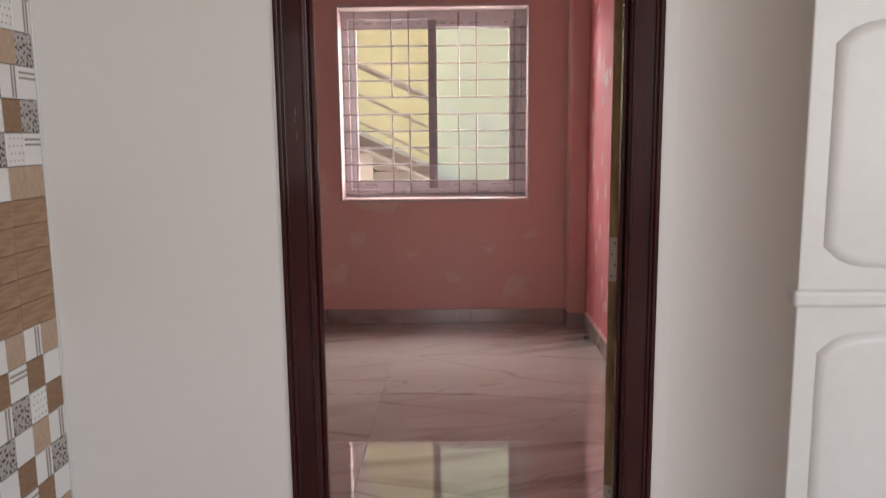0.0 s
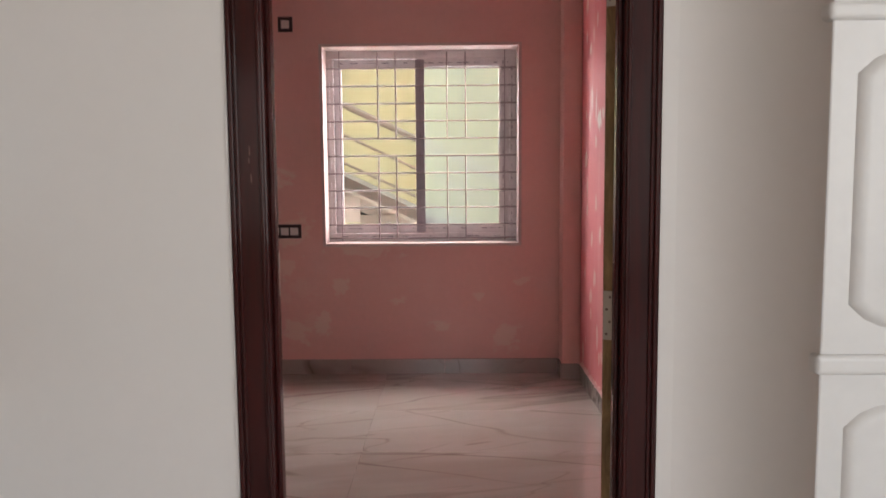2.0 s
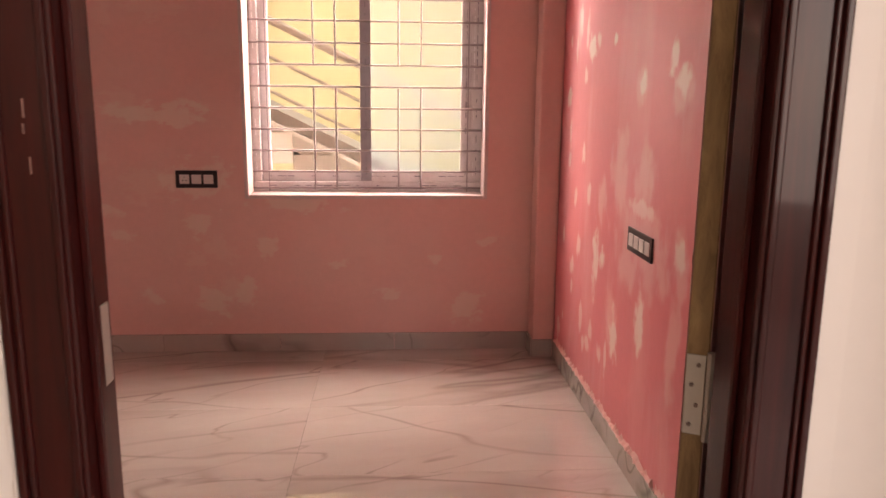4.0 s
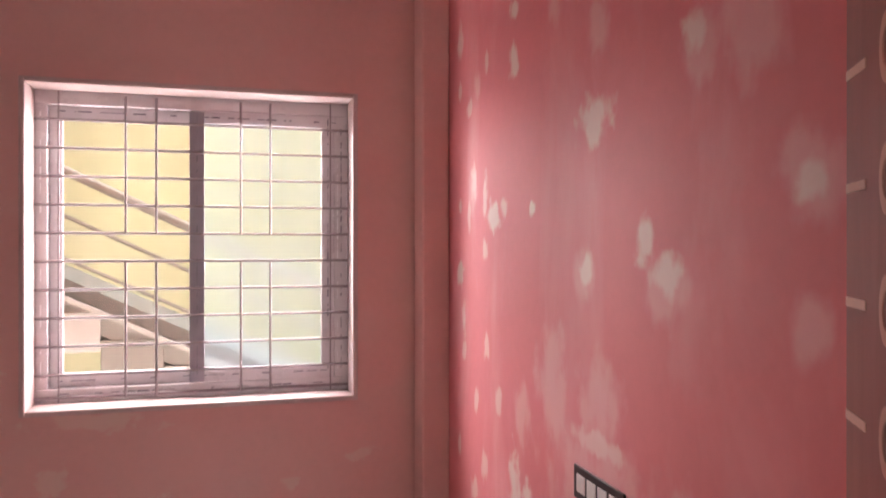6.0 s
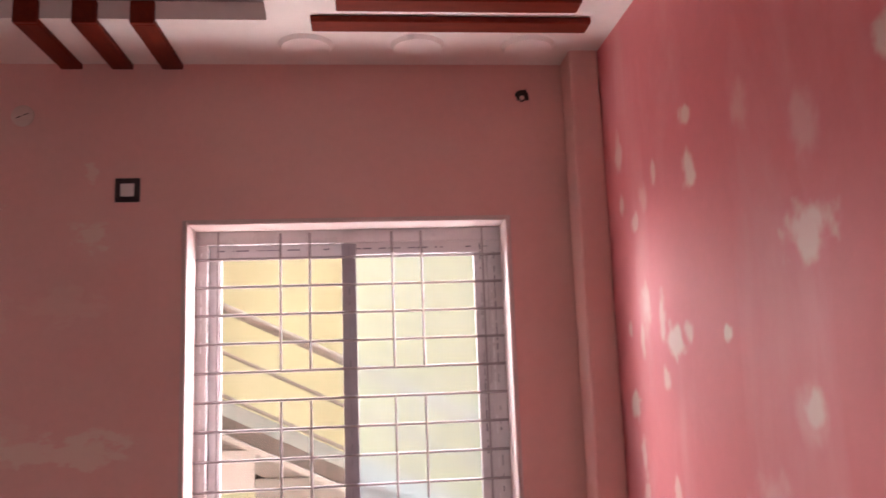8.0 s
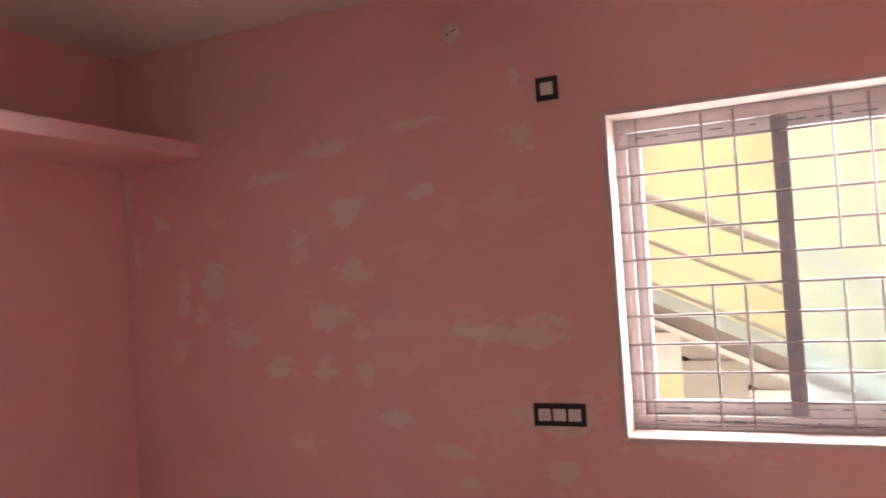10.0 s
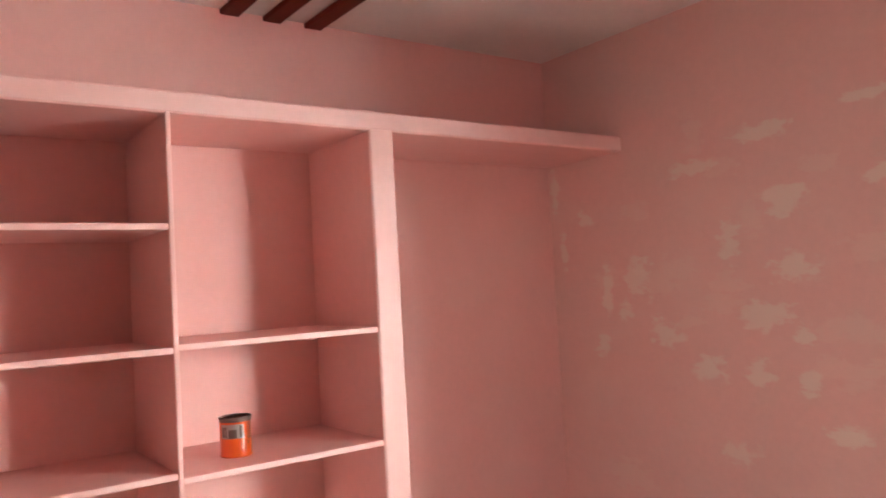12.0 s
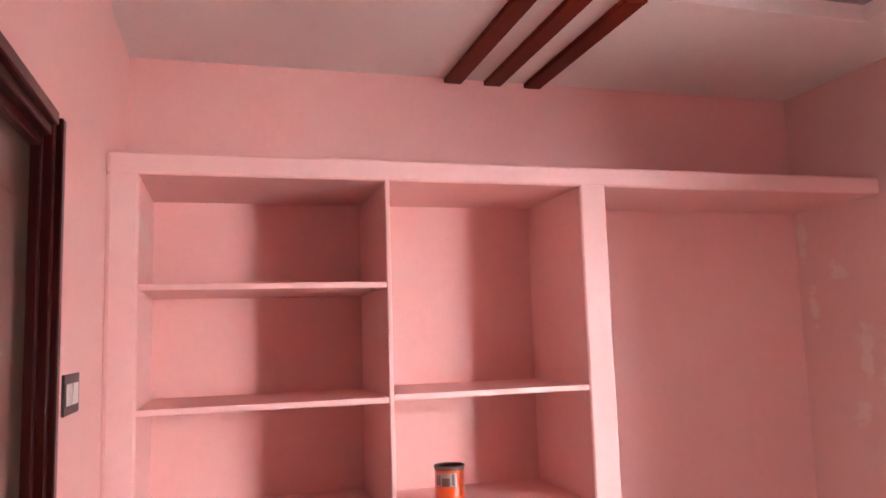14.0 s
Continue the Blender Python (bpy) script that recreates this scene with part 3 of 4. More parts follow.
def build_grill():
    g = thing("window_grill", "grey-painted steel grill of rods and short uprights in the window", "window grill")
    y = YN + 0.136
    for k in range(10):
        z = 0.930 + 0.1085 * k
        part("rod", rod((WL + 0.003, y, z), (WR - 0.003, y, z), 0.0055), GRILL, g)
    part("rod", rod((WL + 0.003, y, WB + 0.024), (WR - 0.003, y, WB + 0.024), 0.0055), GRILL, g)
    for x in (-0.580, -0.468, -0.147, -0.031):
        part("upright", rod((x, y - 0.008, WB + 0.016), (x, y - 0.008, 1.358), 0.005), GRILL, g)
        part("upright", rod((x, y - 0.008, 1.470), (x, y - 0.008, WT - 0.016), 0.005), GRILL, g)
    for x in (WL + 0.085, WR - 0.075):
        part("side_flat", boxes(((x - 0.003, y + 0.005, WB + 0.004), (x + 0.003, y + 0.012, WT - 0.004))), GRILL, g)


build_grill()


# ---- doors ----
def door_frame(parent, x0, x1, top, y0, y1, w):
    """Moulded jambs and head: body, stop strip and beads on the face."""
    def jamb(xa, xb, sgn):
        bm = boxes(((min(xa, xb), y0 + 0.006, 0.0), (max(xa, xb), y1, top)), bevel=0.004)
        for off, width, depth in ((0.004, 0.010, 0.007), (0.017, 0.007, 0.005), (0.066, 0.010, 0.005)):
            a = xa + sgn * off
            b = a + sgn * width
            add_box(bm, (min(a, b), y0 + 0.006 - depth, 0.0), (max(a, b), y0 + 0.012, top - 0.004), 0.0025, 2)
        a, b = xb, xb + sgn * 0.010
        add_box(bm, (min(a, b), y0 + 0.030, 0.0), (max(a, b), y0 + 0.050, top - w), 0.002, 1)
        return bm
    part("jamb", jamb(x0, x0 + w, 1), DOOR_WOOD, parent)
    part("jamb", jamb(x1, x1 - w, -1), DOOR_WOOD, parent)
    bm = boxes(((x0 + w, y0 + 0.006, top - w), (x1 - w, y1, top)), bevel=0.004)
    for off, width, depth in ((0.004, 0.010, 0.007), (0.017, 0.007, 0.005), (0.066, 0.010, 0.005)):
        add_box(bm, (x0 + w, y0 + 0.006 - depth, top - off - width), (x1 - w, y0 + 0.012, top - off), 0.0025, 2)
    part("head", bm, DOOR_WOOD, parent)


def leaf_stroke(u0, z0, u1, z1, bend, width, x):
    """A slim curved inlay on the leaf's face."""
    bm = bmesh.new()
    rows = []
    for i in range(11):
        t = i / 10
        u = u0 + (u1 - u0) * t + bend * math.sin(math.pi * t)
        z = z0 + (z1 - z0) * t
        w = width * math.sin(math.pi * min(max(t, 0.04), 0.96)) / 2
        rows.append((bm.verts.new((x, u - w, z)), bm.verts.new((x, u + w, z))))
    for (a, b), (c, d) in zip(rows, rows[1:]):
        bm.faces.new((a, b, d, c))
    r = bmesh.ops.extrude_face_region(bm, geom=list(bm.faces))
    for v in r["geom"]:
        if hasattr(v, "co"):
            v.co.x += 0.004
    bmesh.ops.recalc_face_normals(bm, faces=bm.faces)
    return bm


def build_entry_door():
    frame_1 = tagged(new("door_1"), "dark maroon varnished wooden door frame with moulded edges", "door frame", kind="structure")
    door_frame(frame_1, DL, DR, DT, YH - 0.008, 2.312, 0.082)
    leaf = thing("door_leaf", "open brown laminate door with orange ribbed panel and cream inlays", "door")
    W, T, H = 0.722, 0.031, 2.010
    part("core", boxes(((0.0005, 0, 0.008), (T, W, H)), bevel=0.0015, segs=1), RAW_WOOD, leaf, "raw plywood door edge")
    part("face", boxes(((-0.0015, 0.004, 0.010), (0.0005, W - 0.001, H - 0.002))), LAMINATE, leaf)
    part("face", boxes(((T, 0.002, 0.010), (T + 0.0015, W - 0.001, H - 0.002))), LAMINATE, leaf)
    part("ribbed_strip", boxes(((-0.0028, 0.180, 0.012), (-0.0012, 0.375, H - 0.01))), HATCH, leaf, "orange-brown ribbed strip")
    part("ribbed_strip", boxes(((-0.0028, 0.020, 0.012), (-0.0012, 0.070, H - 0.01))), HATCH, leaf, "orange-brown ribbed strip")
    for u in (0.430, 0.462):
        part("line_inlay", boxes(((-0.0030, u, 0.012), (-0.0012, u + 0.004, H - 0.01))), LINE_PALE, leaf)
    for k in range(-6, 5):
        z = 1.346 + 0.147 * k
        part("dash_inlay", boxes(((-0.0030, W - 0.085, z - 0.006), (-0.0012, W - 0.003, z + 0.006))), STROKE, leaf)
        ring = bmesh.new()
        n = 20
        vs = [[ring.verts.new((x, 0.560 + r * 0.026 * math.cos(2 * math.pi * i / n), z + r * 0.042 * math.sin(2 * math.pi * i / n))) for i in range(n)]
              for x, r in ((-0.0012, 1.0), (-0.003, 0.97), (-0.003, 0.55), (-0.0012, 0.52))]
        for p, q in zip(vs, vs[1:]):
            for i in range(n):
                ring.faces.new((p[i], p[(i + 1) % n], q[(i + 1) % n], q[i]))
        part("oval_inlay", ring, LINE_PALE, leaf)
    rng = random.Random(8)
    for k in range(24):
        z0 = 0.12 + 0.078 * k
        u0 = rng.uniform(0.05, 0.17)
        part("stroke_inlay", leaf_stroke(u0, z0, u0 + rng.uniform(-0.05, 0.05), z0 + rng.uniform(0.08, 0.17), rng.uniform(-0.05, 0.05), rng.uniform(0.014, 0.032), -0.0034), STROKE, leaf)
    knob = part("knob", lathe(((0.030, 0.0), (0.031, 0.003), (0.029, 0.006), (0.019, 0.007), (0.018, 0.010), (0.018, 0.024), (0.0225, 0.026), (0.0245, 0.0275), (0.025, 0.029), (0.025, 0.064), (0.0245, 0.0655), (0.022, 0.067), (0.0205, 0.0675), (0.004, 0.068)), 28), BRASS, leaf, "antique brass cylinder knob")
    knob.matrix_local = pose(-0.0015, 0.572, 0.978, 0, -90, 0)
    part("outer_knob", lathe(((0.028, 0.0), (0.028, 0.006), (0.018, 0.008), (0.018, 0.014), (0.024, 0.018), (0.024, 0.036), (0.020, 0.038)), 24), BLACK, leaf, "black outer knob").matrix_local = pose(T + 0.0015, 0.572, 0.978, 0, 90, 0)
    turn = part("thumb_turn", boxes(((0.020, -0.008, 0.036), (0.034, 0.008, 0.056)), bevel=0.003), BRASS, knob)
    for z in (0.18, 0.888, 1.677):
        plate = part("hinge", boxes(((0.001, -0.0025, z - 0.060), (T - 0.003, 0.0, z + 0.060)), bevel=0.001, segs=1), STEEL, leaf, "zinc butt hinge")
        part("pin", rod((T + 0.004, -0.005, z - 0.066), (T + 0.004, -0.005, z + 0.066), 0.006), STEEL, plate)
        for dz, dx in ((-0.045, 0.010), (-0.015, 0.018), (0.015, 0.010), (0.045, 0.018)):
            part("screw", rod((dx, -0.0045, z + dz), (dx, -0.001, z + dz), 0.0032), CAN_DARK, plate)
    leaf.matrix_world = pose(0.246, 2.392, 0, 0, 0, -29.3)
    rng = random.Random(12)
    for z in (1.225, 1.262, 1.285, 1.72):
        x = DL + 0.048 + rng.uniform(-0.006, 0.006) if z < 1.4 else DL + 0.008
        part("paint_chip", boxes(((x, YH - 0.0036, z - rng.uniform(0.004, 0.012)), (x + 0.0016, YH - 0.0015, z + rng.uniform(0.004, 0.012))), bevel=0.0004, segs=1), LAMINATE, frame_1, "bare chip in the varnish")
    for k in range(60):
        z = 0.05 + 0.034 * k
        x = DL - rng.uniform(0.001, 0.005)
        part("plaster_edge", boxes(((x, YH - 0.004, z), (DL + 0.001, YH + 0.001, z + 0.034)), bevel=0.0006, segs=1), HALL_WHITE, frame_1)
    for x, z in ((DL + 0.083, 1.005), ):
        part("strike_plate", boxes(((x, YH + 0.055, z - 0.05), (x + 0.003, YH + 0.080, z + 0.05)), bevel=0.001, segs=1), STEEL, frame_1)


build_entry_door()


def build_bath_door():
    d = tagged(new("door_2"), "closed dark brown bathroom door in a maroon moulded frame", "door", kind="structure")
    w = 0.075
    y0, y1 = YS - 0.070, YS + 0.012
    for xa, sgn in ((BL, 1), (BR, -1)):
        bm = bmesh.new()
        for a, b, ya, yb in ((0.0, 0.030, y0, y1), (0.030, 0.052, y0, y1 - 0.014), (0.052, w, y0, y1 - 0.034)):
            add_box(bm, (min(xa + sgn * a, xa + sgn * b), ya, 0), (max(xa + sgn * a, xa + sgn * b), yb, BT), 0.003, 1)
        part("jamb", bm, DOOR_WOOD, d)
    bm = bmesh.new()
    for a, b, yb in ((0.0, 0.030, y1), (0.030, 0.052, y1 - 0.014), (0.052, w, y1 - 0.034)):
        add_box(bm, (BL + w, y0, BT - b), (BR - w, yb, BT - a), 0.003, 1)
    part("head", bm, DOOR_WOOD, d)
    part("leaf", boxes(((BL + w, y0 + 0.002, 0.01), (BR - w, y0 + 0.028, BT - w)), bevel=0.003), PANEL_DOOR, d)
    for za, zb in ((0.15, 0.85), (1.0, 1.85)):
        part("panel", boxes(((BL + w + 0.11, y0 + 0.028, za), (BR - w - 0.11, y0 + 0.036, zb)), bevel=0.006), PANEL_DOOR, d)


build_bath_door()


# ---- built-in shelves ----
def build_wardrobe():
    w = thing("built_in_shelves", "pale pink plastered built-in wardrobe niches with open shelves", "built-in shelf")
    part("header", boxes(((XW, YS, 2.086), (XF, YN, 2.158)), bevel=0.007), SHELF_PINK, w)
    part("side_pier", boxes(((XW, YS, 0), (XF, 2.358, 2.086)), bevel=0.006), SHELF_PINK, w)
    part("thin_divider", boxes(((XW, 3.135, 0), (XF - 0.002, 3.152, 2.086)), bevel=0.004), SHELF_PINK, w)
    part("thick_divider", boxes(((XW, 3.861, 0), (XF, 3.966, 2.086)), bevel=0.006), SHELF_PINK, w)
    for y0, y1, tops in ((2.358, 3.135, (1.742, 1.361, 0.980, 0.6)), (3.152, 3.861, (1.368, 0.962, 0.6))):
        for z in tops[:3] if y0 < 3 else tops[:2]:
            board = part("shelf", boxes(((XW, y0, z - 0.019), (XF - 0.008, y1, z)), bevel=0.003, segs=1), SHELF_PINK, w)
            part("front_edge", boxes(((XF - 0.008, y0, z - 0.0195), (XF - 0.003, y1, z + 0.0005)), bevel=0.002, segs=1), TRIM_PINK, board, "paler smoothed front edge")
    for name, ya, yb, za, zb in (("header_edge", YS + 0.01, YN - 0.002, 2.092, 2.152), ("pier_edge", YS + 0.01, 2.352, 0.10, 2.092), ("divider_edge", 3.1365, 3.1505, 0.10, 2.092), ("divider_edge", 3.866, 3.961, 0.10, 2.092)):
        part(name, boxes(((XF - 0.003, ya, za), (XF + 0.0025, yb, zb)), bevel=0.002, segs=1), TRIM_PINK, w, "paler smoothed front edge")


build_wardrobe()


def build_can():
    c = thing("paint_can", "small orange paint can with dark lid on the shelf", "paint can")
    c.location = (-3.030, 3.390, 0.962)
    c.scale = (1.04, 1.04, 1.08)
    part("body", lathe(((0.050, 0.0), (0.052, 0.002), (0.052, 0.006), (0.050, 0.008), (0.050, 0.118), (0.0505, 0.120)), 32), CAN_ORANGE, c)
    part("rim", lathe(((0.0505, 0.116), (0.0535, 0.118), (0.0535, 0.124), (0.047, 0.125), (0.046, 0.120), (0.002, 0.120)), 32), CAN_DARK, c, "dark metal rim and lid")
    bm = bmesh.new()
    rows = [(bm.verts.new((0.0508 * math.cos(a), 0.0508 * math.sin(a), 0.060)), bm.verts.new((0.0508 * math.cos(a), 0.0508 * math.sin(a), 0.104)))
            for a in [radians(-78 + 10 * i) for i in range(10)]]
    for (a, b), (d, e) in zip(rows, rows[1:]):
        bm.faces.new((a, d, e, b))
    part("label", bm, CAN_GREY, c, "grey picture panel")
    for a0, a1, z0, z1 in ((-46, -16, 0.061, 0.088), (-72, -64, 0.064, 0.096), (-60, -54, 0.064, 0.096), (-6, 3, 0.064, 0.100), (28, 32, 0.030, 0.112), (40, 46, 0.055, 0.112)):
        bm = bmesh.new()
        rows = [(bm.verts.new((0.0513 * math.cos(a), 0.0513 * math.sin(a), z0)), bm.verts.new((0.0513 * math.cos(a), 0.0513 * math.sin(a), z1)))
                for a in [radians(a0 + (a1 - a0) * i / 3) for i in range(4)]]
        for (a, b), (d, e) in zip(rows, rows[1:]):
            bm.faces.new((a, d, e, b))
        part("label_mark", bm, CAN_DARK, c)
    bm = lathe(((0.051, 0.110), (0.0512, 0.111), (0.0512, 0.116), (0.051, 0.117)), 32)
    part("band", bm, CAN_DARK, c)


build_can()


# ---- electrical fittings ----
def switch_plate(modules, wide, high, m, label):
    """A black plate with white modules, facing local -y."""
    s = thing("switch_plate", label, "switch plate", "switch plates")
    part("plate", boxes(((-wide / 2, -0.007, -high / 2), (wide / 2, 0.0, high / 2)), bevel=0.002), BLACK, s)
    cell = (wide - 0.028) / modules
    for k in range(modules):
        x = -wide / 2 + 0.014 + cell * (k + 0.5)
        r = part("rocker", boxes(((x - cell * 0.41, -0.0095, -high * 0.27), (x + cell * 0.41, -0.006, high * 0.27)), bevel=0.002), SWITCH, s)
        if k == 0 and modules == 3:
            for dx, dz in ((0, 0.010), (-0.008, -0.006), (0.008, -0.006)):
                part("socket_hole", rod((x + dx, -0.0100, dz), (x + dx, -0.0090, dz), 0.0028), DARK, r)
    s.matrix_world = m
    return s


switch_plate(3, 0.205, 0.086, pose(-1.157, YN, 0.901), "black three-module switch plate with a socket on the peach wall")
switch_plate(1, 0.088, 0.090, pose(-1.120, YN, 2.154), "black square single switch plate high on the peach wall")
switch_plate(4, 0.250, 0.082, pose(XE, 3.820, 0.834, 0, 0, -90), "black four-module switch plate on the rose wall")
switch_plate(2, 0.180, 0.094, pose(-2.330, YS, 1.447, 0, 0, 180), "black switch plate beside the bathroom door")


def build_round_cover():
    c = thing("junction_cover", "round pale junction box cover with two slots", "cover plate")
    d = part("disc", lathe(((0.041, 0.0), (0.041, 0.003), (0.039, 0.005), (0.004, 0.006)), 36), OFF_WHITE, c)
    for x0, x1 in ((-0.024, -0.006), (0.003, 0.023)):
        part("slot", boxes(((x0, -0.0015, 0.005), (x1, 0.0015, 0.0068))), DARK, d)
    c.matrix_world = pose(-1.503, YN, 2.442, 90, 0, 0) @ pose(0, 0, 0, 0, 0, 24)


def build_wall_hole():
    c = thing("wall_conduit", "rough conduit hole with a grey pipe stub in the wall", "conduit hole")
    rng = random.Random(4)
    pts = [((0.026 + rng.uniform(-0.006, 0.006)) * math.cos(2 * math.pi * i / 18), (0.026 + rng.uniform(-0.006, 0.006)) * math.sin(2 * math.pi * i / 18)) for i in range(18)]
    # dark disc laid on the wall for the shade in the hole
    part("hole", extrude_outline(pts, 0.004, "y", -0.004), DARK, c)
    part("pipe_stub", rod((-0.004, -0.012, -0.012), (-0.004, 0.0, -0.010), 0.009, 14), OFF_WHITE, c)
    c.location = (0.381, YN, 2.517)


build_round_cover()
build_wall_hole()


# ---- hall pillar ----
def arched_panel(x0, x1, z0, z1, rise, y, depth):
    """A raised panel with rounded, shouldered corners."""
    pts = []
    cx, n = (x0 + x1) / 2, 10
    for i in range(n + 1):
        t = i / n
        pts.append((x0 + (x1 - x0) * t, z0 + rise * (abs(2 * t - 1) ** 4)))
    for i in range(n + 1):
        t = 1 - i / n
        pts.append((x0 + (x1 - x0) * t, z1 - rise * (abs(2 * t - 1) ** 4)))
    bm = extrude_outline(pts, depth + 0.026, "y", y - depth)
    front = [e for e in bm.edges if all(abs(v.co.y - (y - depth)) < 1e-6 for v in e.verts)]
    bmesh.ops.bevel(bm, geom=front, offset=0.032, segments=8, affect="EDGES", profile=0.5, clamp_overlap=True)
    for f in bm.faces:
        f.smooth = True
    return bm


def build_pillar():
    p = thing("moulded_pillar", "white moulded plaster pillar with raised panels against the hall wall", "pillar")
    x0, x1, y0 = 0.574, 0.990, 1.986
    part("shaft", boxes(((x0, y0, 0), (x1, YH, 2.8)), bevel=0.004), POP_WHITE, p)
    for z0, z1, o in ((0.846, 0.885, 0.012), (1.500, 1.533, 0.012), (1.574, 1.611, 0.010), (0.0, 0.13, 0.012), (1.656, 2.8, 0.010)):
        part("moulding", boxes(((x0 - o, y0 - o, z0), (x1 + o, y0 + 0.028, z1)), bevel=min(0.011, (z1 - z0) * 0.45), segs=4), POP_WHITE, p)
    part("raised_panel", arched_panel(x0 + 0.042, x1 - 0.042, 0.924, 1.460, 0.052, y0, 0.012), POP_WHITE, p)
    part("raised_panel", arched_panel(x0 + 0.042, x1 - 0.042, 0.21, 0.798, 0.052, y0, 0.012), POP_WHITE, p)


build_pillar()


def cove():
    """The rounded plaster corner between the hall wall and the pillar."""
    r, bm, prev = 0.228, bmesh.new(), None
    for i in range(25):
        a = radians(90 * i / 24)
        x, y = 0.574 - r * (1 - math.cos(a)), YH + 0.001 - r * (1 - math.sin(a))
        row = (bm.verts.new((x, y, 0.0)), bm.verts.new((x, y, 2.8)))
        if prev:
            bm.faces.new((prev[0], prev[1], row[1], row[0])).smooth = True
        prev = row
    bmesh.ops.recalc_face_normals(bm, faces=bm.faces)
    return bm


tagged(link("hall_wall_corner", cove(), HALL_WHITE), "rounded off-white plaster corner beside the pillar", "wall", kind="structure")


# ---- outdoors ----
tagged(link("ground", boxes(((-60, -60, -0.9), (60, 60, -0.35))), SOIL), "dry earth ground outside", "ground", kind="structure")
house = thing("yellow_house", "neighbouring house with a plain yellow painted wall", "house")
part("wall", boxes(((-8.0, 8.1, -0.35), (7.0, 8.35, 6.0))), YELLOW, house)
part("parapet", boxes(((-8.1, 8.05, 6.0), (7.1, 8.4, 6.3)), bevel=0.02), CONCRETE, house)


def build_outdoor_stairs():
    s = thing("outdoor_staircase", "grey cement outdoor stair flight with white steps and steel rails", "staircase")
    k = -0.478
    zt = lambda x: 1.245 + k * (x + 0.938)
    xa, xb = -3.4, 2.2

    def band(top, bottom, y0, y1):
        return extrude_outline([(xa, zt(xa) + bottom), (xb, zt(xb) + bottom), (xb, zt(xb) + top), (xa, zt(xa) + top)], y1 - y0, "y", y0)
    part("stringer", band(0.0, -0.085, 6.32, 6.95), CONCRETE, s)
    part("edge_strip", band(-0.085, -0.110, 6.29, 6.95), STEP_WHITE, s)
    part("waist", band(-0.110, -0.215, 6.34, 6.95), CEMENT_PALE, s)
    for i in range(12):
        x = -2.62 + 0.30 * i
        part("step", boxes(((x, 6.33, zt(x) - 0.44), (x + 0.299, 6.95, zt(x) - 0.24)), bevel=0.004, segs=1), STEP_WHITE if i % 2 else CEMENT_PALE, s)
    for off, r in ((0.534, 0.024), (0.310, 0.010), (0.100, 0.010)):
        part("rail", rod((xa, 6.30, zt(xa) + off), (xb, 6.30, zt(xb) + off), r, 10), RAIL, s)
    for x in (-3.2, -2.0, 0.35, 1.6):
        part("post", rod((x, 6.30, zt(x) - 0.05), (x, 6.30, zt(x) + 0.534), 0.016, 10), RAIL, s)


build_outdoor_stairs()


def build_plaster_ridge():
    """Ragged plaster left along the top of the east skirting."""
    rng = random.Random(11)
    bm = bmesh.new()
    prev = None
    y = 2.6
    while y < 5.095:
        z0, h, d = 0.088 + rng.uniform(-0.004, 0.004), rng.uniform(0.008, 0.04), rng.uniform(0.004, 0.012)
        row = [bm.verts.new((XE, y, z0 + h)), bm.verts.new((XE - d, y, z0 + h * 0.45)), bm.verts.new((XE - d * 0.9, y, z0)), bm.verts.new((XE, y, z0 - 0.004))]
        if prev:
            for i in range(3):
                bm.faces.new((prev[i], row[i], row[i + 1], prev[i + 1]))
        prev = row
        y += rng.uniform(0.008, 0.022)
    bmesh.ops.recalc_face_normals(bm, faces=bm.faces)
    part("plaster_ridge", bm, SHELF_PINK, wall_east, "ragged pale plaster ridge")


build_plaster_ridge()


# ---- tiles, last ----
def tile_mesh(sx, sy, sz, mat, bevel=0.0012):
    bm = boxes(((-sx / 2, -sy / 2, -sz / 2), (sx / 2, sy / 2, sz / 2)), bevel=bevel, segs=1)
    me = bpy.data.meshes.new("tile")
    bm.to_mesh(me)
    bm.free()
    me.materials.append(mat)
    return me


def lay(name, me, place, parent):
    ob = new(name, me)
    ob.location = place
    ob.parent = parent
    return ob


# marble floor, 1.2 x 0.6 m tiles cut at the walls
joints_x = [XW, -2.932, -1.732, -0.532, XE]
joints_y = [YS - 0.02, 2.667, 3.267, 3.867, 4.467, 5.067, YN]
for xa, xb in zip(joints_x, joints_x[1:]):
    for ya, yb in zip(joints_y, joints_y[1:]):
        lay("tile", tile_mesh(xb - xa - 0.0008, yb - ya - 0.0008, 0.012, MARBLE, 0.0006), ((xa + xb) / 2, (ya + yb) / 2, -0.006), floor)

base = tagged(new("baseboard"), "grey marble tile skirting along the walls", "skirting", kind="structure")
cuts = [XF, -2.566, -1.966, -1.366, -0.766, -0.172, 0.531]
for a, b in zip(cuts, cuts[1:]):
    lay("skirting_tile", tile_mesh(b - a - 0.002, 0.010, 0.092, SKIRT), ((a + b) / 2, YN - 0.005, 0.046), base)
lay("skirting_tile", tile_mesh(0.010, 0.140, 0.092, SKIRT), (0.536, 5.163, 0.046), base)
lay("skirting_tile", tile_mesh(0.104, 0.010, 0.092, SKIRT), (0.590, 5.090, 0.046), base)
cuts = [2.30, 2.85, 3.45, 4.05, 4.65, 5.083]
for a, b in zip(cuts, cuts[1:]):
    lay("skirting_tile", tile_mesh(0.010, b - a - 0.002, 0.092, SKIRT), (XE - 0.005, (a + b) / 2, 0.046), base)

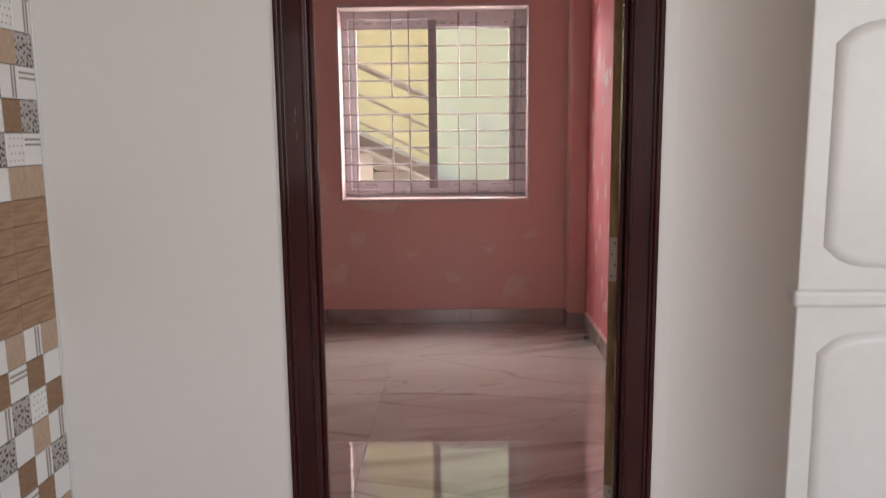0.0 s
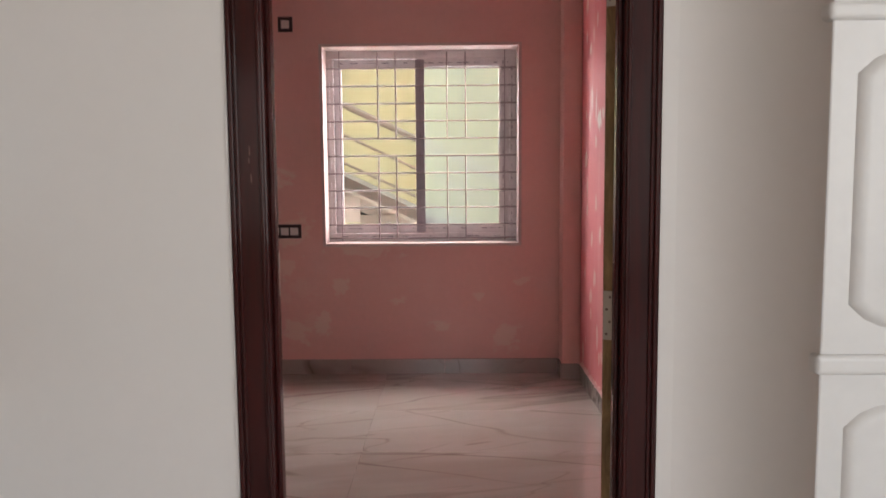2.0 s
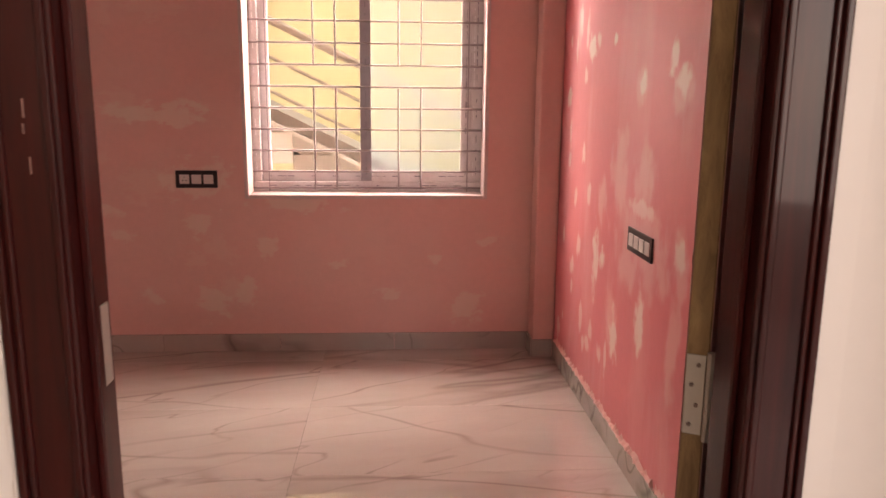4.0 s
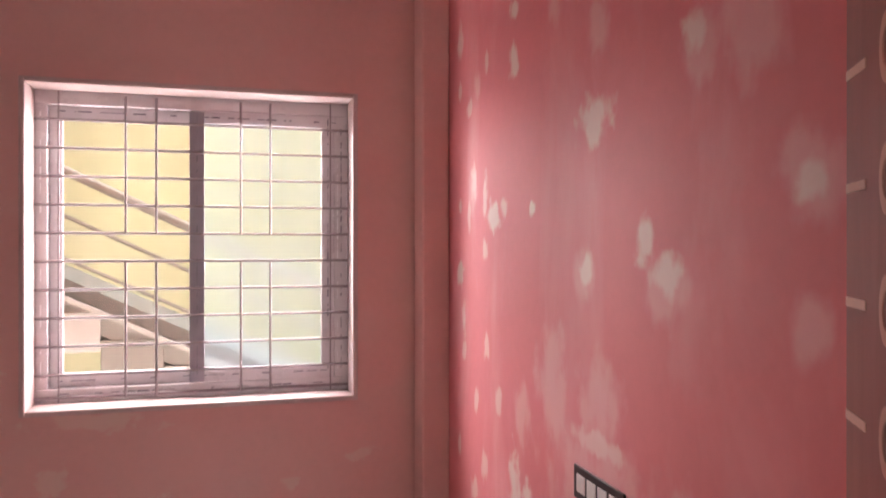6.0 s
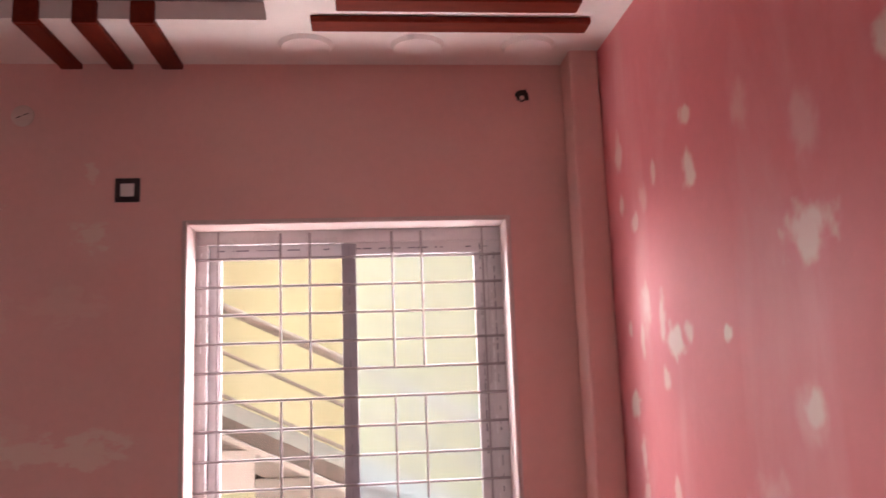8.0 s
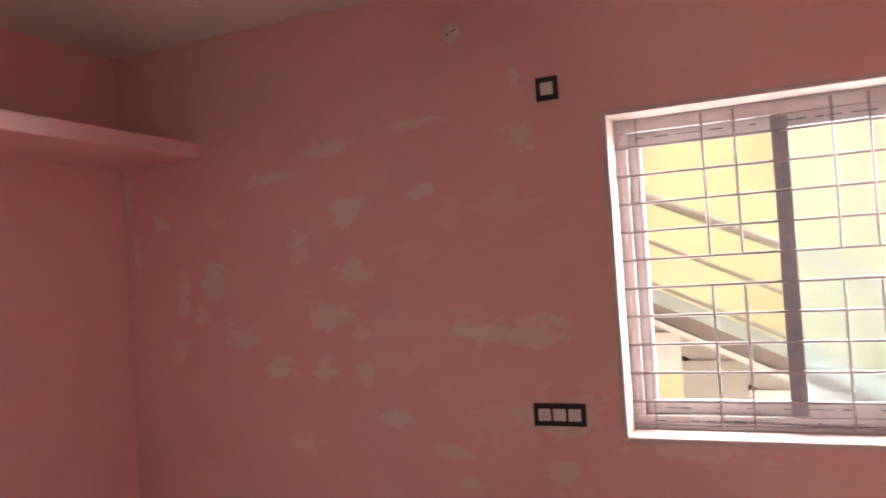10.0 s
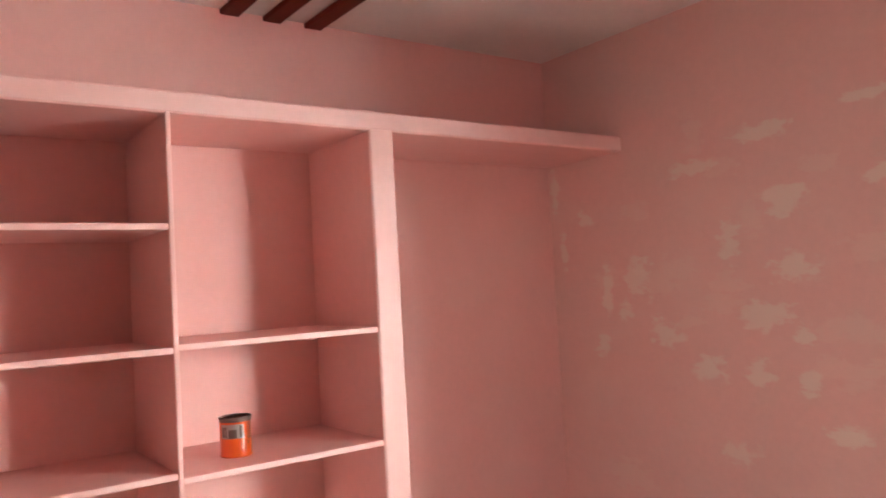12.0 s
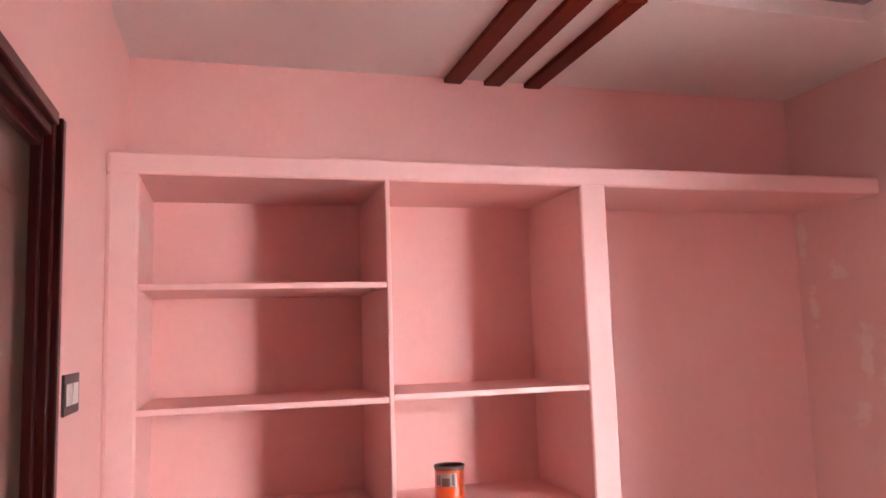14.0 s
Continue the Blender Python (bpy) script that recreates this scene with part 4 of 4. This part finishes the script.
# patterned hall tiles
hall_west = bpy.data.objects["hall_wall_west"]
SQ, WY = 0.0770, 0.0723
square = {m.name: tile_mesh(0.008, WY - 0.002, SQ - 0.002, m, 0.0008) for m in (TILE_WHITE, TILE_BROWN, TILE_BEIGE, DAMASK)}
plank = tile_mesh(0.008, WY * 2 - 0.001, 0.0593, TILE_WOOD, 0.0006)
line = {d: tile_mesh(0.0012, WY * 0.08 if d == "v" else WY - 0.006, SQ - 0.006 if d == "v" else SQ * 0.07, TILE_GREY_LINE, 0.0) for d in "vh"}
# columns from the corner outwards, each from the top down: v, h white with bars, o dotted, w white, n brown, e beige, d damask
PRINTS = {"v": "white_print_tile", "h": "white_print_tile", "o": "white_print_tile", "w": "white_print_tile", "n": "brown_print_tile", "e": "beige_print_tile", "d": "black_damask_tile"}
UPPER = ("hevdhdhe", "vnoevnoe", "ewnhdwdw", "wdwnheve")
LOWER = ("ewnvdwew", "vnoevnhe", "ehdwnhdw", "wnvdwewn")
rng = random.Random(21)
dot = tile_mesh(0.0012, 0.0035, 0.0035, TILE_GREY_LINE, 0.0)
for z0, cols in ((1.7025, UPPER), (0.784, LOWER)):
    for c in range(9):
        for r in range(8):
            y, z = YH - 0.012 - WY * (c + 0.5), z0 - SQ * (r + 0.5)
            code = cols[c][r] if c < 4 else rng.choice("vhow" if (r + c) % 2 else "need")
            lay("tile", square[PRINTS[code]], (TX - 0.004, y, z), hall_west)
            if code in "vh":
                for off in (0.14, 0.30):
                    lay("tile_line", line[code], (TX + 0.0004, y + (WY * off if code == "v" else 0), z + (SQ * off if code == "h" else 0)), hall_west)
            if code == "o" and c < 3:
                for a in range(4):
                    for b in range(4):
                        lay("tile_dot", dot, (TX + 0.0004, y + WY * (0.22 * a - 0.33 + 0.08 * (b % 2)), z + SQ * (0.22 * b - 0.33)), hall_west)
for z0 in (0.784, 1.7025):
    for r in range(5):
        for c in range(5):
            lay("plank_tile", plank, (TX - 0.004, YH - 0.012 - WY * 2 * (c + 0.5), z0 + 0.0605 * (r + 0.5)), hall_west)
bm = bmesh.new()
for c in range(60):
    for r in range(36):
        y, z = YH - 0.012 - WY * (9 + c + 0.5), 0.04 + SQ * r
        add_box(bm, (TX - 0.008, y - WY * 0.48, z), (TX, y + WY * 0.48, z + SQ * 0.97))
rest = part("rear_tiles", bm, TILE_BEIGE, hall_west, "further patterned tiles")
tagged(rest, kind="stuff")
part("tile_edge", boxes(((TX - 0.004, YH - 0.011, 0.0), (TX + 0.003, YH - 0.001, 2.8)), bevel=0.001, segs=1), POP_WHITE, hall_west, "white tile edge bead")
